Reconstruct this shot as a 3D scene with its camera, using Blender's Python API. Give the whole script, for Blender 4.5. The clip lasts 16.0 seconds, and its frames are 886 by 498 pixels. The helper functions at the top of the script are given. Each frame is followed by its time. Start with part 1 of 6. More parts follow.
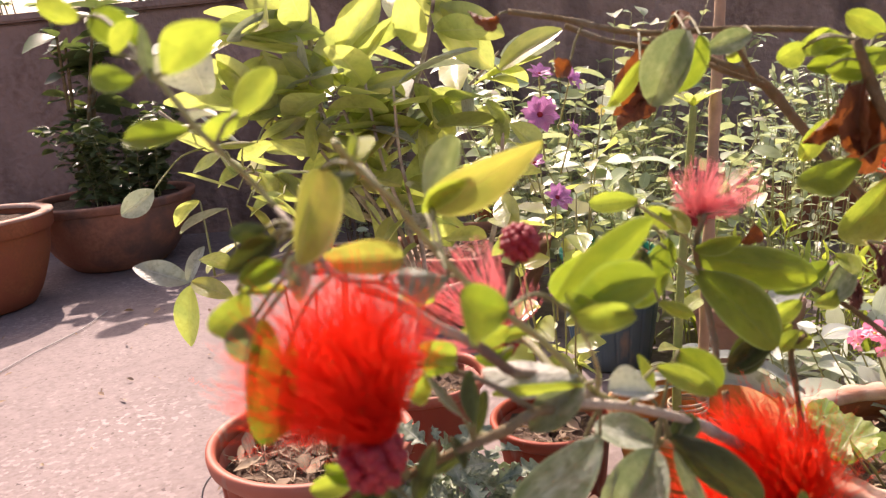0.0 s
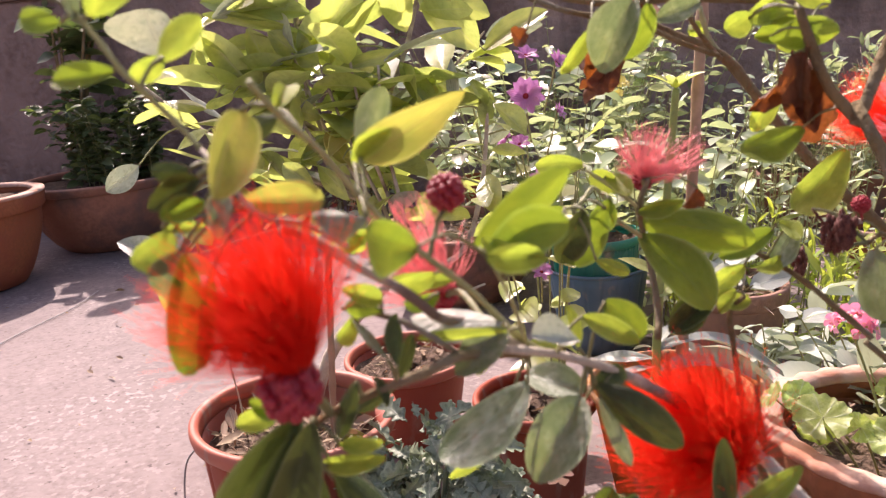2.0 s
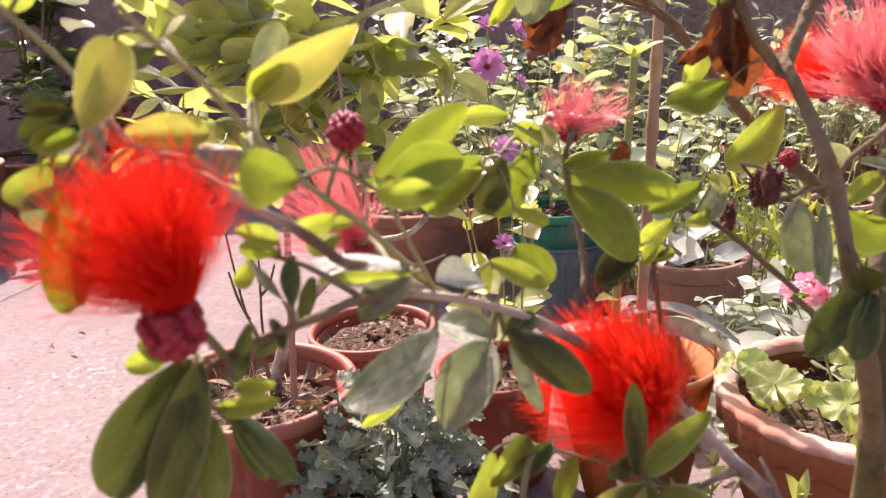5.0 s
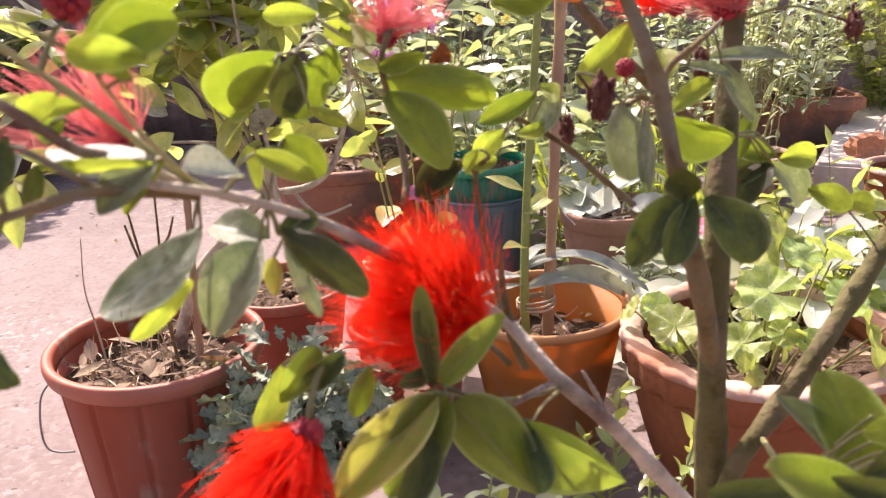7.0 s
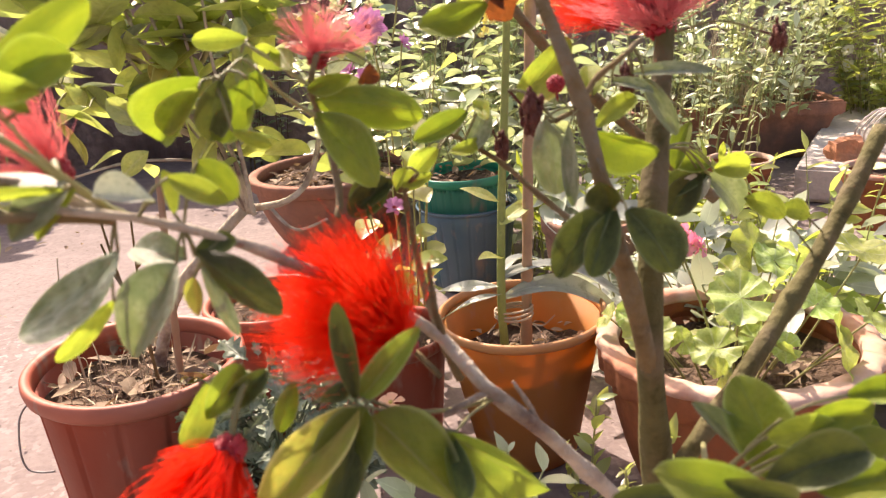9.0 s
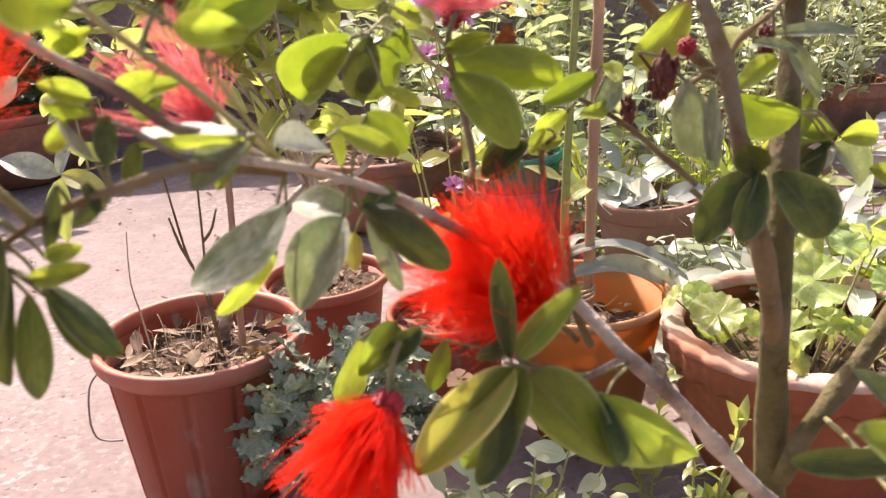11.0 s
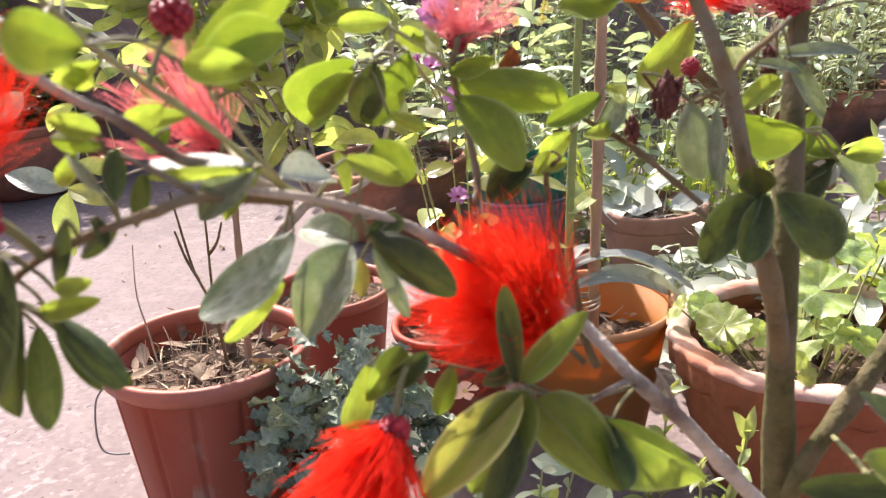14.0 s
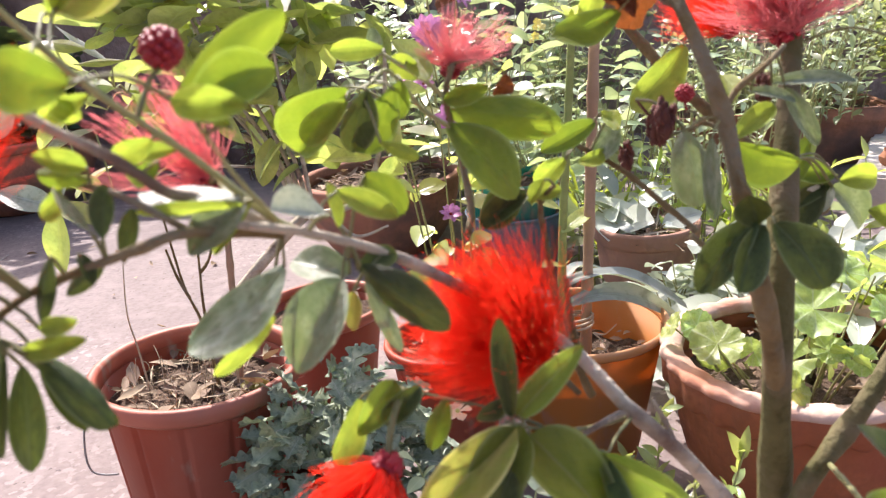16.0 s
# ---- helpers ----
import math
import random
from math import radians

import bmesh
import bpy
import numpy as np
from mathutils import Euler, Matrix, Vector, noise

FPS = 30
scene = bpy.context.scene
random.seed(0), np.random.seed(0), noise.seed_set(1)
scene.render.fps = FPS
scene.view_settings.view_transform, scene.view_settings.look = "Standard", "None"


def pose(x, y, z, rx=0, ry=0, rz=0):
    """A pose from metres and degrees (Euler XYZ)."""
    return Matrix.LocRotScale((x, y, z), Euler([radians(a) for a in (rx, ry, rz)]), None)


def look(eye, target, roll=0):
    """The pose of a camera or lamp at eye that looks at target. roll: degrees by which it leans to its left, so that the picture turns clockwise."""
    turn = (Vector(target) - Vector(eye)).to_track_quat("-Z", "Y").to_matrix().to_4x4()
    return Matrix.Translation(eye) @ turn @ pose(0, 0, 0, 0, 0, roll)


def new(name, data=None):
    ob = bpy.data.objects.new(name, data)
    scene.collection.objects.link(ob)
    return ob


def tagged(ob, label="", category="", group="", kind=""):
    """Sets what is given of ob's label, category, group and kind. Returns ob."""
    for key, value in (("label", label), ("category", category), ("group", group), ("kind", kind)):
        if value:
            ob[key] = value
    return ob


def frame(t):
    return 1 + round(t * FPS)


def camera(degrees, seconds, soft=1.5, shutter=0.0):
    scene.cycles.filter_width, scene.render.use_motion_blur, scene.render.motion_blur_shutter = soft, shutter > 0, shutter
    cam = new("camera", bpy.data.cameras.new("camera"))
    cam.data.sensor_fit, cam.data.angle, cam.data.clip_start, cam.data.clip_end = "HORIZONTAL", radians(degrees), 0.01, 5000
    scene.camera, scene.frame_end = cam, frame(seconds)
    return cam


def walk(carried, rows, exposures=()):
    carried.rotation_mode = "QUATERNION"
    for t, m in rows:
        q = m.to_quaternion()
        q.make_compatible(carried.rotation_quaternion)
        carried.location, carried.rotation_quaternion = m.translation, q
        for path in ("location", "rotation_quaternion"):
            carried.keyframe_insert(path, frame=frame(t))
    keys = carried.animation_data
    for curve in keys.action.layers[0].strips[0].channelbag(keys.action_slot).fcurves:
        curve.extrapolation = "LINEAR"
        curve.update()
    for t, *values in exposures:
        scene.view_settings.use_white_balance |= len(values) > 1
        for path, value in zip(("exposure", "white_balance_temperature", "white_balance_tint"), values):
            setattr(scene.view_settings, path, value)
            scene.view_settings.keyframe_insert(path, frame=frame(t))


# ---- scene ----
cam = camera(58.0, 16.0, 1.3)
PATH = [
    (0, (0.231, 0.194, 0.926), (0.002, 2.123, 0.451), -5.2),
    (0.5, (0.233, 0.189, 0.922), (0.005, 2.116, 0.439), -4.7),
    (1, (0.247, 0.186, 0.904), (0.049, 2.105, 0.378), -3.0),
    (1.5, (0.252, 0.186, 0.902), (0.05, 2.103, 0.369), -3.5),
    (2, (0.254, 0.184, 0.914), (0.032, 2.106, 0.406), -4.5),
    (2.5, (0.259, 0.187, 0.907), (0.061, 2.106, 0.379), -4.1),
    (3, (0.262, 0.189, 0.907), (0.073, 2.106, 0.369), -4.3),
    (5.5, (0.291, 0.187, 0.892), (0.156, 2.095, 0.307), -3.9),
    (6, (0.309, 0.192, 0.882), (0.231, 2.095, 0.272), -4.0),
    (6.5, (0.318, 0.195, 0.875), (0.253, 2.092, 0.243), -4.2),
    (7, (0.334, 0.202, 0.866), (0.313, 2.09, 0.204), -3.7),
    (7.5, (0.35, 0.21, 0.859), (0.359, 2.089, 0.175), -4.7),
    (8, (0.354, 0.21, 0.86), (0.356, 2.093, 0.185), -5.5),
    (8.5, (0.36, 0.209, 0.866), (0.365, 2.102, 0.222), -6.0),
    (9, (0.363, 0.194, 0.869), (0.361, 2.089, 0.231), -4.7),
    (9.5, (0.344, 0.195, 0.868), (0.311, 2.086, 0.22), -4.6),
    (12, (0.314, 0.195, 0.86), (0.21, 2.076, 0.189), -4.8),
    (12.5, (0.315, 0.194, 0.862), (0.221, 2.076, 0.192), -4.7),
    (13, (0.317, 0.198, 0.864), (0.231, 2.082, 0.199), -4.7),
    (13.5, (0.315, 0.198, 0.863), (0.217, 2.083, 0.203), -4.8),
    (14, (0.316, 0.196, 0.869), (0.212, 2.084, 0.218), -5.3),
    (14.5, (0.316, 0.198, 0.868), (0.224, 2.089, 0.224), -5.2),
    (15, (0.318, 0.196, 0.867), (0.231, 2.085, 0.217), -5.3),
    (15.5, (0.317, 0.198, 0.868), (0.23, 2.088, 0.22), -5.1),
    (16, (0.316, 0.202, 0.874), (0.233, 2.102, 0.255), -5.1),
]
# a phone's small aperture, focused on the pots
cam.data.dof.use_dof = True
cam.data.dof.focus_distance, cam.data.dof.aperture_fstop = 1.9, 19.0
walk(cam, [(t, look(eye, target, roll)) for t, eye, target, roll in PATH], [(0, 0.94, 7400, 29), (2.5, 0.95, 6850, 32), (5.5, 1.13, 7000, 37), (7.5, 1.18, 7100, 25), (9, 1.19, 7700, 23), (12, 1.22, 6800, 26), (13.5, 1.21, 6550, 21), (16, 1.21, 6350, 18)])

# ---- light ----
SUN_ELEV, SUN_AZ = 48.0, 26.0   # height, and degrees to the left of straight ahead
world = bpy.data.worlds.new("sky")
scene.world = world
world.use_nodes = True
wn = world.node_tree.nodes
sky = wn.new("ShaderNodeTexSky")
sky.sky_type, sky.sun_disc = "NISHITA", False
sky.dust_density, sky.ozone_density = 4.0, 0.5
sky.sun_elevation, sky.sun_rotation = radians(SUN_ELEV), radians(-SUN_AZ)
world.node_tree.links.new(sky.outputs[0], wn["Background"].inputs[0])
wn["Background"].inputs[1].default_value = 0.14
sun = new("sun", bpy.data.lights.new("sun", "SUN"))
sun.data.energy, sun.data.angle, sun.data.color = 4.4, radians(0.6), (1.0, 0.95, 0.88)
se, sa = radians(SUN_ELEV), radians(SUN_AZ)
to_sun = Vector((-math.sin(sa) * math.cos(se), math.cos(sa) * math.cos(se), math.sin(se)))
sun.matrix_world = look(to_sun * 20, (0, 0, 0))


# ---- materials ----
def mix_node(nt, a, b, fac):
    m = nt.nodes.new("ShaderNodeMix")
    m.data_type = "RGBA"
    for sock, v in ((m.inputs[0], fac), (m.inputs[6], a), (m.inputs[7], b)):
        if hasattr(v, "is_output"):
            nt.links.new(v, sock)
        else:
            sock.default_value = v if isinstance(v, float) else (*v, 1)
    return m.outputs[2]


def noise_node(nt, scale, detail=5.0, lo=0.35, hi=0.65, coord="Object", stretch=(1, 1, 1)):
    tc = nt.nodes.new("ShaderNodeTexCoord")
    mp = nt.nodes.new("ShaderNodeMapping")
    mp.inputs["Scale"].default_value = stretch
    n = nt.nodes.new("ShaderNodeTexNoise")
    n.inputs["Scale"].default_value, n.inputs["Detail"].default_value = scale, detail
    r = nt.nodes.new("ShaderNodeMapRange")
    r.inputs[1].default_value, r.inputs[2].default_value = lo, hi
    nt.links.new(tc.outputs[coord], mp.inputs[0])
    nt.links.new(mp.outputs[0], n.inputs["Vector"])
    nt.links.new(n.outputs[0], r.inputs[0])
    return r.outputs[0]


def fresh(name):
    m = bpy.data.materials.new(name)
    m.use_nodes = True
    return m, m.node_tree, m.node_tree.nodes["Principled BSDF"]


def bump_on(nt, bsdf, height, strength, dist=0.002):
    b = nt.nodes.new("ShaderNodeBump")
    b.inputs["Strength"].default_value, b.inputs["Distance"].default_value = strength, dist
    nt.links.new(height, b.inputs["Height"])
    nt.links.new(b.outputs[0], bsdf.inputs["Normal"])


def surface(name, dark, light, scale, fine, rough=0.7, bump=0.4, stain=None, stain_scale=3.0, dist=0.002, spec=0.5, rand=0.0, stretch=(1, 1, 1)):
    """A rough surface: two colours by fine noise, stained at a second scale."""
    m, nt, b = fresh(name)
    f = noise_node(nt, fine)
    c = mix_node(nt, dark, light, noise_node(nt, scale))
    c = mix_node(nt, c, [v * 0.7 for v in light], f) if fine else c
    if stain:
        c = mix_node(nt, c, stain, noise_node(nt, stain_scale, 8, 0.49, 0.66, stretch=stretch))
    if rand:
        oi = nt.nodes.new("ShaderNodeObjectInfo")
        hs = nt.nodes.new("ShaderNodeHueSaturation")
        mr = nt.nodes.new("ShaderNodeMapRange")
        mr.inputs[3].default_value, mr.inputs[4].default_value = 1 - rand, 1 + rand
        nt.links.new(oi.outputs["Random"], mr.inputs[0])
        nt.links.new(mr.outputs[0], hs.inputs["Value"])
        nt.links.new(c, hs.inputs["Color"])
        c = hs.outputs[0]
    nt.links.new(c, b.inputs["Base Color"])
    b.inputs["Roughness"].default_value = rough
    b.inputs["Specular IOR Level"].default_value = spec
    bump_on(nt, b, f, bump, dist)
    return m


def leafy(name, base, edge, through_col, amount=0.45, rough=0.42, vein=None, islands=False, spread=0.18, fuzz=0.0, ribs=True, margin=0.0, patch=None, gloss=0.5):
    """A leaf: light falls through it, a paler midrib, blotches, and a shade of its own for each leaf."""
    m, nt, b = fresh(name)
    tc = nt.nodes.new("ShaderNodeTexCoord")
    c = mix_node(nt, base, edge, noise_node(nt, 2.5, 4, 0.4, 0.62))
    c = mix_node(nt, c, [v * 0.62 for v in base], noise_node(nt, 9, 6, 0.50, 0.72))
    if patch:
        c = mix_node(nt, c, patch, noise_node(nt, 1.5, 5, 0.50, 0.68))
    sep = nt.nodes.new("ShaderNodeSeparateXYZ")
    nt.links.new(tc.outputs["UV"], sep.inputs[0])
    # side veins: bands that run out from the midrib
    ab = nt.nodes.new("ShaderNodeMath"); ab.operation = "ABSOLUTE"
    sub = nt.nodes.new("ShaderNodeMath"); sub.operation = "SUBTRACT"; sub.inputs[1].default_value = 0.5
    nt.links.new(sep.outputs[1], sub.inputs[0]); nt.links.new(sub.outputs[0], ab.inputs[0])
    mrib = nt.nodes.new("ShaderNodeMapRange")
    mrib.inputs[1].default_value, mrib.inputs[2].default_value, mrib.inputs[3].default_value, mrib.inputs[4].default_value = 0.01, 0.035, 0.8, 0
    nt.links.new(ab.outputs[0], mrib.inputs[0])
    run = nt.nodes.new("ShaderNodeMath"); run.operation = "MULTIPLY_ADD"; run.inputs[1].default_value = -0.55
    nt.links.new(ab.outputs[0], run.inputs[0]); nt.links.new(sep.outputs[0], run.inputs[2])
    mod = nt.nodes.new("ShaderNodeMath"); mod.operation = "PINGPONG"; mod.inputs[1].default_value = 0.05
    nt.links.new(run.outputs[0], mod.inputs[0])
    mside = nt.nodes.new("ShaderNodeMapRange")
    mside.inputs[1].default_value, mside.inputs[2].default_value, mside.inputs[3].default_value, mside.inputs[4].default_value = 0.0, 0.012, 0.22, 0
    nt.links.new(mod.outputs[0], mside.inputs[0])
    mx = nt.nodes.new("ShaderNodeMath"); mx.operation = "MAXIMUM"
    nt.links.new(mrib.outputs[0], mx.inputs[0]); nt.links.new(mside.outputs[0], mx.inputs[1])
    if not ribs:
        # veins that fan out from the stalk
        cu = nt.nodes.new("ShaderNodeMath"); cu.operation = "SUBTRACT"; cu.inputs[1].default_value = 0.5
        nt.links.new(sep.outputs[0], cu.inputs[0])
        ang = nt.nodes.new("ShaderNodeMath"); ang.operation = "ARCTAN2"
        nt.links.new(sub.outputs[0], ang.inputs[0]); nt.links.new(cu.outputs[0], ang.inputs[1])
        fan = nt.nodes.new("ShaderNodeMath"); fan.operation = "PINGPONG"; fan.inputs[1].default_value = 0.4
        nt.links.new(ang.outputs[0], fan.inputs[0])
        vein_mask = nt.nodes.new("ShaderNodeMapRange")
        vein_mask.inputs[1].default_value, vein_mask.inputs[2].default_value, vein_mask.inputs[3].default_value, vein_mask.inputs[4].default_value = 0.0, 0.07, 0.6, 0
        nt.links.new(fan.outputs[0], vein_mask.inputs[0])
        nt.links.new(vein_mask.outputs[0], mx.inputs[0]); nt.links.new(vein_mask.outputs[0], mx.inputs[1])
        c = mix_node(nt, c, [v * 0.6 for v in base], noise_node(nt, 1.3, 2, 0.45, 0.75))
    c = mix_node(nt, c, vein or [min(1, v * 1.4 + 0.03) for v in base], mx.outputs[0])
    if margin:
        rim = nt.nodes.new("ShaderNodeMapRange")
        rim.inputs[1].default_value, rim.inputs[2].default_value, rim.inputs[4].default_value = 0.415, 0.475, margin
        nt.links.new(ab.outputs[0], rim.inputs[0])
        c = mix_node(nt, c, [min(0.7, v * 1.7 + k) for v, k in zip(base, (0.20, 0.21, 0.13))], rim.outputs[0])
    if islands:
        rnd = nt.nodes.new("ShaderNodeNewGeometry").outputs["Random Per Island"]
    else:
        rnd = nt.nodes.new("ShaderNodeObjectInfo").outputs["Random"]
    hs = nt.nodes.new("ShaderNodeHueSaturation")
    mr = nt.nodes.new("ShaderNodeMapRange")
    mr.inputs[3].default_value, mr.inputs[4].default_value = 1 - spread, 1 + spread
    nt.links.new(rnd, mr.inputs[0]); nt.links.new(mr.outputs[0], hs.inputs["Value"])
    mh = nt.nodes.new("ShaderNodeMapRange")
    mh.inputs[3].default_value, mh.inputs[4].default_value = 0.5 - 0.07 * spread, 0.5 + 0.07 * spread
    nt.links.new(rnd, mh.inputs[0]); nt.links.new(mh.outputs[0], hs.inputs["Hue"])
    nt.links.new(c, hs.inputs["Color"])
    c = hs.outputs[0]
    nt.links.new(c, b.inputs["Base Color"])
    b.inputs["Roughness"].default_value = rough
    b.inputs["Sheen Weight"].default_value = fuzz
    b.inputs["Specular IOR Level"].default_value = 0.32 if margin else gloss
    puck = nt.nodes.new("ShaderNodeMath"); puck.operation = "MULTIPLY_ADD"; puck.inputs[1].default_value = 0.55
    nt.links.new(noise_node(nt, 14, 4, 0.3, 0.7), puck.inputs[0]); nt.links.new(mx.outputs[0], puck.inputs[2])
    bump_on(nt, b, puck.outputs[0], 0.5, 0.0012)
    tr = nt.nodes.new("ShaderNodeBsdfTranslucent")
    tcol = mix_node(nt, through_col, [through_col[0] * 0.6, through_col[1] * 0.7, through_col[2] * 0.7], noise_node(nt, 3.2, 6, 0.36, 0.66))
    tcol = mix_node(nt, tcol, [v * 0.6 for v in through_col], mx.outputs[0])
    nt.links.new(tcol, tr.inputs[0])
    ms = nt.nodes.new("ShaderNodeMixShader")
    ms.inputs[0].default_value = amount
    nt.links.new(b.outputs[0], ms.inputs[1]); nt.links.new(tr.outputs[0], ms.inputs[2])
    nt.links.new(ms.outputs[0], nt.nodes["Material Output"].inputs[0])
    return m


def petal(name, col, deep, through_col, amount=0.4, rough=0.5, islands=True, stripes=False):
    m, nt, b = fresh(name)
    c = mix_node(nt, col, deep, noise_node(nt, 9, 3))
    if stripes:
        # dark lines along each petal, by its own width
        uv = nt.nodes.new("ShaderNodeTexCoord")
        w = nt.nodes.new("ShaderNodeTexWave")
        w.bands_direction = "Y"
        w.inputs["Scale"].default_value = 1.6
        nt.links.new(uv.outputs["UV"], w.inputs["Vector"])
        c = mix_node(nt, col, deep, w.outputs[1])
    elif islands:
        g = nt.nodes.new("ShaderNodeNewGeometry")
        c = mix_node(nt, c, deep, g.outputs["Random Per Island"])
    nt.links.new(c, b.inputs["Base Color"])
    b.inputs["Roughness"].default_value = rough
    tr = nt.nodes.new("ShaderNodeBsdfTranslucent")
    tr.inputs[0].default_value = (*through_col, 1)
    ms = nt.nodes.new("ShaderNodeMixShader")
    ms.inputs[0].default_value = amount
    nt.links.new(b.outputs[0], ms.inputs[1]); nt.links.new(tr.outputs[0], ms.inputs[2])
    nt.links.new(ms.outputs[0], nt.nodes["Material Output"].inputs[0])
    return m


def plastic(name, col, faded, rough=0.42, glow=None):
    """Weathered garden-pot plastic; glow: the colour in which a thin wall lets light through."""
    m, nt, b = fresh(name)
    c = mix_node(nt, col, faded, noise_node(nt, 7, 6, 0.4, 0.7))
    c = mix_node(nt, c, [0.7 * v + 0.05 * w for v, w in zip(faded, (1.0, 0.8, 0.65))], noise_node(nt, 3.5, 8, 0.46, 0.64, stretch=(1, 1, 0.5)))
    c = mix_node(nt, c, (0.30, 0.22, 0.17), noise_node(nt, 22, 8, 0.58, 0.75, stretch=(1, 1, 0.4)))
    nt.links.new(c, b.inputs["Base Color"])
    b.inputs["Roughness"].default_value = rough
    b.inputs["Specular IOR Level"].default_value = 0.25
    bump_on(nt, b, noise_node(nt, 90, 3), 0.12, 0.001)
    if glow:
        tr = nt.nodes.new("ShaderNodeBsdfTranslucent")
        tr.inputs[0].default_value = (*glow, 1)
        ms = nt.nodes.new("ShaderNodeMixShader")
        ms.inputs[0].default_value = 0.35
        nt.links.new(b.outputs[0], ms.inputs[1]); nt.links.new(tr.outputs[0], ms.inputs[2])
        nt.links.new(ms.outputs[0], nt.nodes["Material Output"].inputs[0])
    return m


def flaking_concrete():
    """Pinkish grey screed: clouded, with thin pale flakes whose edges catch the light, and small dark pits."""
    m, nt, b = fresh("worn_concrete")
    c = mix_node(nt, (0.172, 0.134, 0.125), (0.228, 0.183, 0.170), noise_node(nt, 1.3, 6))
    c = mix_node(nt, c, (0.15, 0.117, 0.11), noise_node(nt, 60, 4, 0.42, 0.75))
    c = mix_node(nt, c, (0.222, 0.179, 0.167), noise_node(nt, 14, 12, 0.50, 0.66))
    spread = nt.nodes.new("ShaderNodeMath"); spread.operation = "MULTIPLY"
    nt.links.new(noise_node(nt, 42, 10, 0.555, 0.60), spread.inputs[0])
    nt.links.new(noise_node(nt, 1.7, 4, 0.46, 0.74), spread.inputs[1])
    flake = spread.outputs[0]
    c = mix_node(nt, c, (0.36, 0.31, 0.288), flake)
    c = mix_node(nt, c, (0.10, 0.078, 0.07), noise_node(nt, 46, 6, 0.655, 0.69))
    nt.links.new(c, b.inputs["Base Color"])
    b.inputs["Roughness"].default_value = 0.85
    b.inputs["Specular IOR Level"].default_value = 0.3
    grit = nt.nodes.new("ShaderNodeMath"); grit.operation = "MULTIPLY_ADD"; grit.inputs[1].default_value = 0.7
    nt.links.new(noise_node(nt, 75, 8, 0.3, 0.7), grit.inputs[0]); nt.links.new(flake, grit.inputs[2])
    bump_on(nt, b, grit.outputs[0], 0.5, 0.003)
    return m


M_FLOOR = flaking_concrete()
M_WALL = surface("stained_plaster", (0.175, 0.113, 0.09), (0.39, 0.28, 0.235), 2.6, 24, 0.9, 0.9, (0.07, 0.05, 0.045), 2.4, 0.008, 0.2, stretch=(1, 1, 0.35))
M_SLAB = surface("pale_slab", (0.58, 0.51, 0.46), (0.74, 0.67, 0.60), 2.5, 45, 0.85, 0.5, (0.46, 0.39, 0.34), 4, 0.003, 0.3)
M_TERRA = surface("terracotta", (0.27, 0.082, 0.033), (0.36, 0.125, 0.055), 5, 70, 0.8, 0.35, (0.27, 0.08, 0.04), 7, 0.002, 0.3)
# bleached clay, made paler still to paint the sun on rim tops
M_TERRA_RIM = surface("sunlit_bleached_terracotta", (0.45, 0.27, 0.195), (0.60, 0.425, 0.33), 6, 70, 0.85, 0.35, (0.40, 0.17, 0.10), 9, 0.002, 0.3)
M_TERRA_OLD = surface("old_terracotta", (0.26, 0.11, 0.07), (0.40, 0.19, 0.12), 4, 50, 0.85, 0.5, (0.16, 0.10, 0.08), 5, 0.003, 0.3)
M_TERRA_DUSTY = surface("dusty_terracotta", (0.26, 0.135, 0.088), (0.37, 0.21, 0.15), 5, 50, 0.85, 0.5, (0.20, 0.12, 0.09), 6, 0.003, 0.3)
M_SOIL = surface("dry_soil", (0.045, 0.03, 0.02), (0.15, 0.10, 0.07), 26, 90, 0.95, 0.9, None, 3, 0.006, 0.2)
M_RED = plastic("brick_red_plastic", (0.25, 0.036, 0.014), (0.32, 0.065, 0.03), 0.55)
M_RED_RIM = plastic("faded_red_plastic", (0.33, 0.082, 0.048), (0.42, 0.14, 0.09), 0.5)
M_ORANGE = plastic("orange_plastic", (0.42, 0.16, 0.03), (0.50, 0.22, 0.06), 0.6, (0.70, 0.28, 0.04))
M_ORANGE_RIM = plastic("faded_orange_plastic", (0.46, 0.19, 0.06), (0.56, 0.29, 0.13), 0.4)
M_GREEN = plastic("green_plastic", (0.0, 0.20, 0.14), (0.03, 0.30, 0.22), 0.35, (0.0, 0.45, 0.30))
M_BLUE = plastic("slate_blue_plastic", (0.045, 0.105, 0.145), (0.10, 0.165, 0.205))
M_WIRE = surface("galvanised_wire", (0.20, 0.19, 0.18), (0.34, 0.32, 0.30), 30, 90, 0.45, 0.2)
M_BAMBOO = surface("bamboo", (0.28, 0.165, 0.095), (0.44, 0.29, 0.18), 14, 60, 0.6, 0.3, (0.26, 0.16, 0.10), 9)
M_BARK = surface("grey_brown_bark", (0.10, 0.067, 0.028), (0.235, 0.168, 0.078), 40, 160, 0.85, 0.9, (0.20, 0.175, 0.12), 25, 0.0015, 0.2)
M_BARK_L = surface("pale_grey_bark", (0.36, 0.30, 0.22), (0.60, 0.53, 0.42), 40, 160, 0.85, 0.9, (0.16, 0.11, 0.085), 25, 0.0015, 0.2)
M_BARK_G = surface("olive_bark", (0.062, 0.055, 0.018), (0.145, 0.13, 0.05), 40, 160, 0.8, 0.6, (0.15, 0.115, 0.07), 20, 0.0015, 0.2)
M_TWIG = surface("green_twig", (0.22, 0.23, 0.07), (0.36, 0.355, 0.15), 40, 120, 0.6, 0.3)
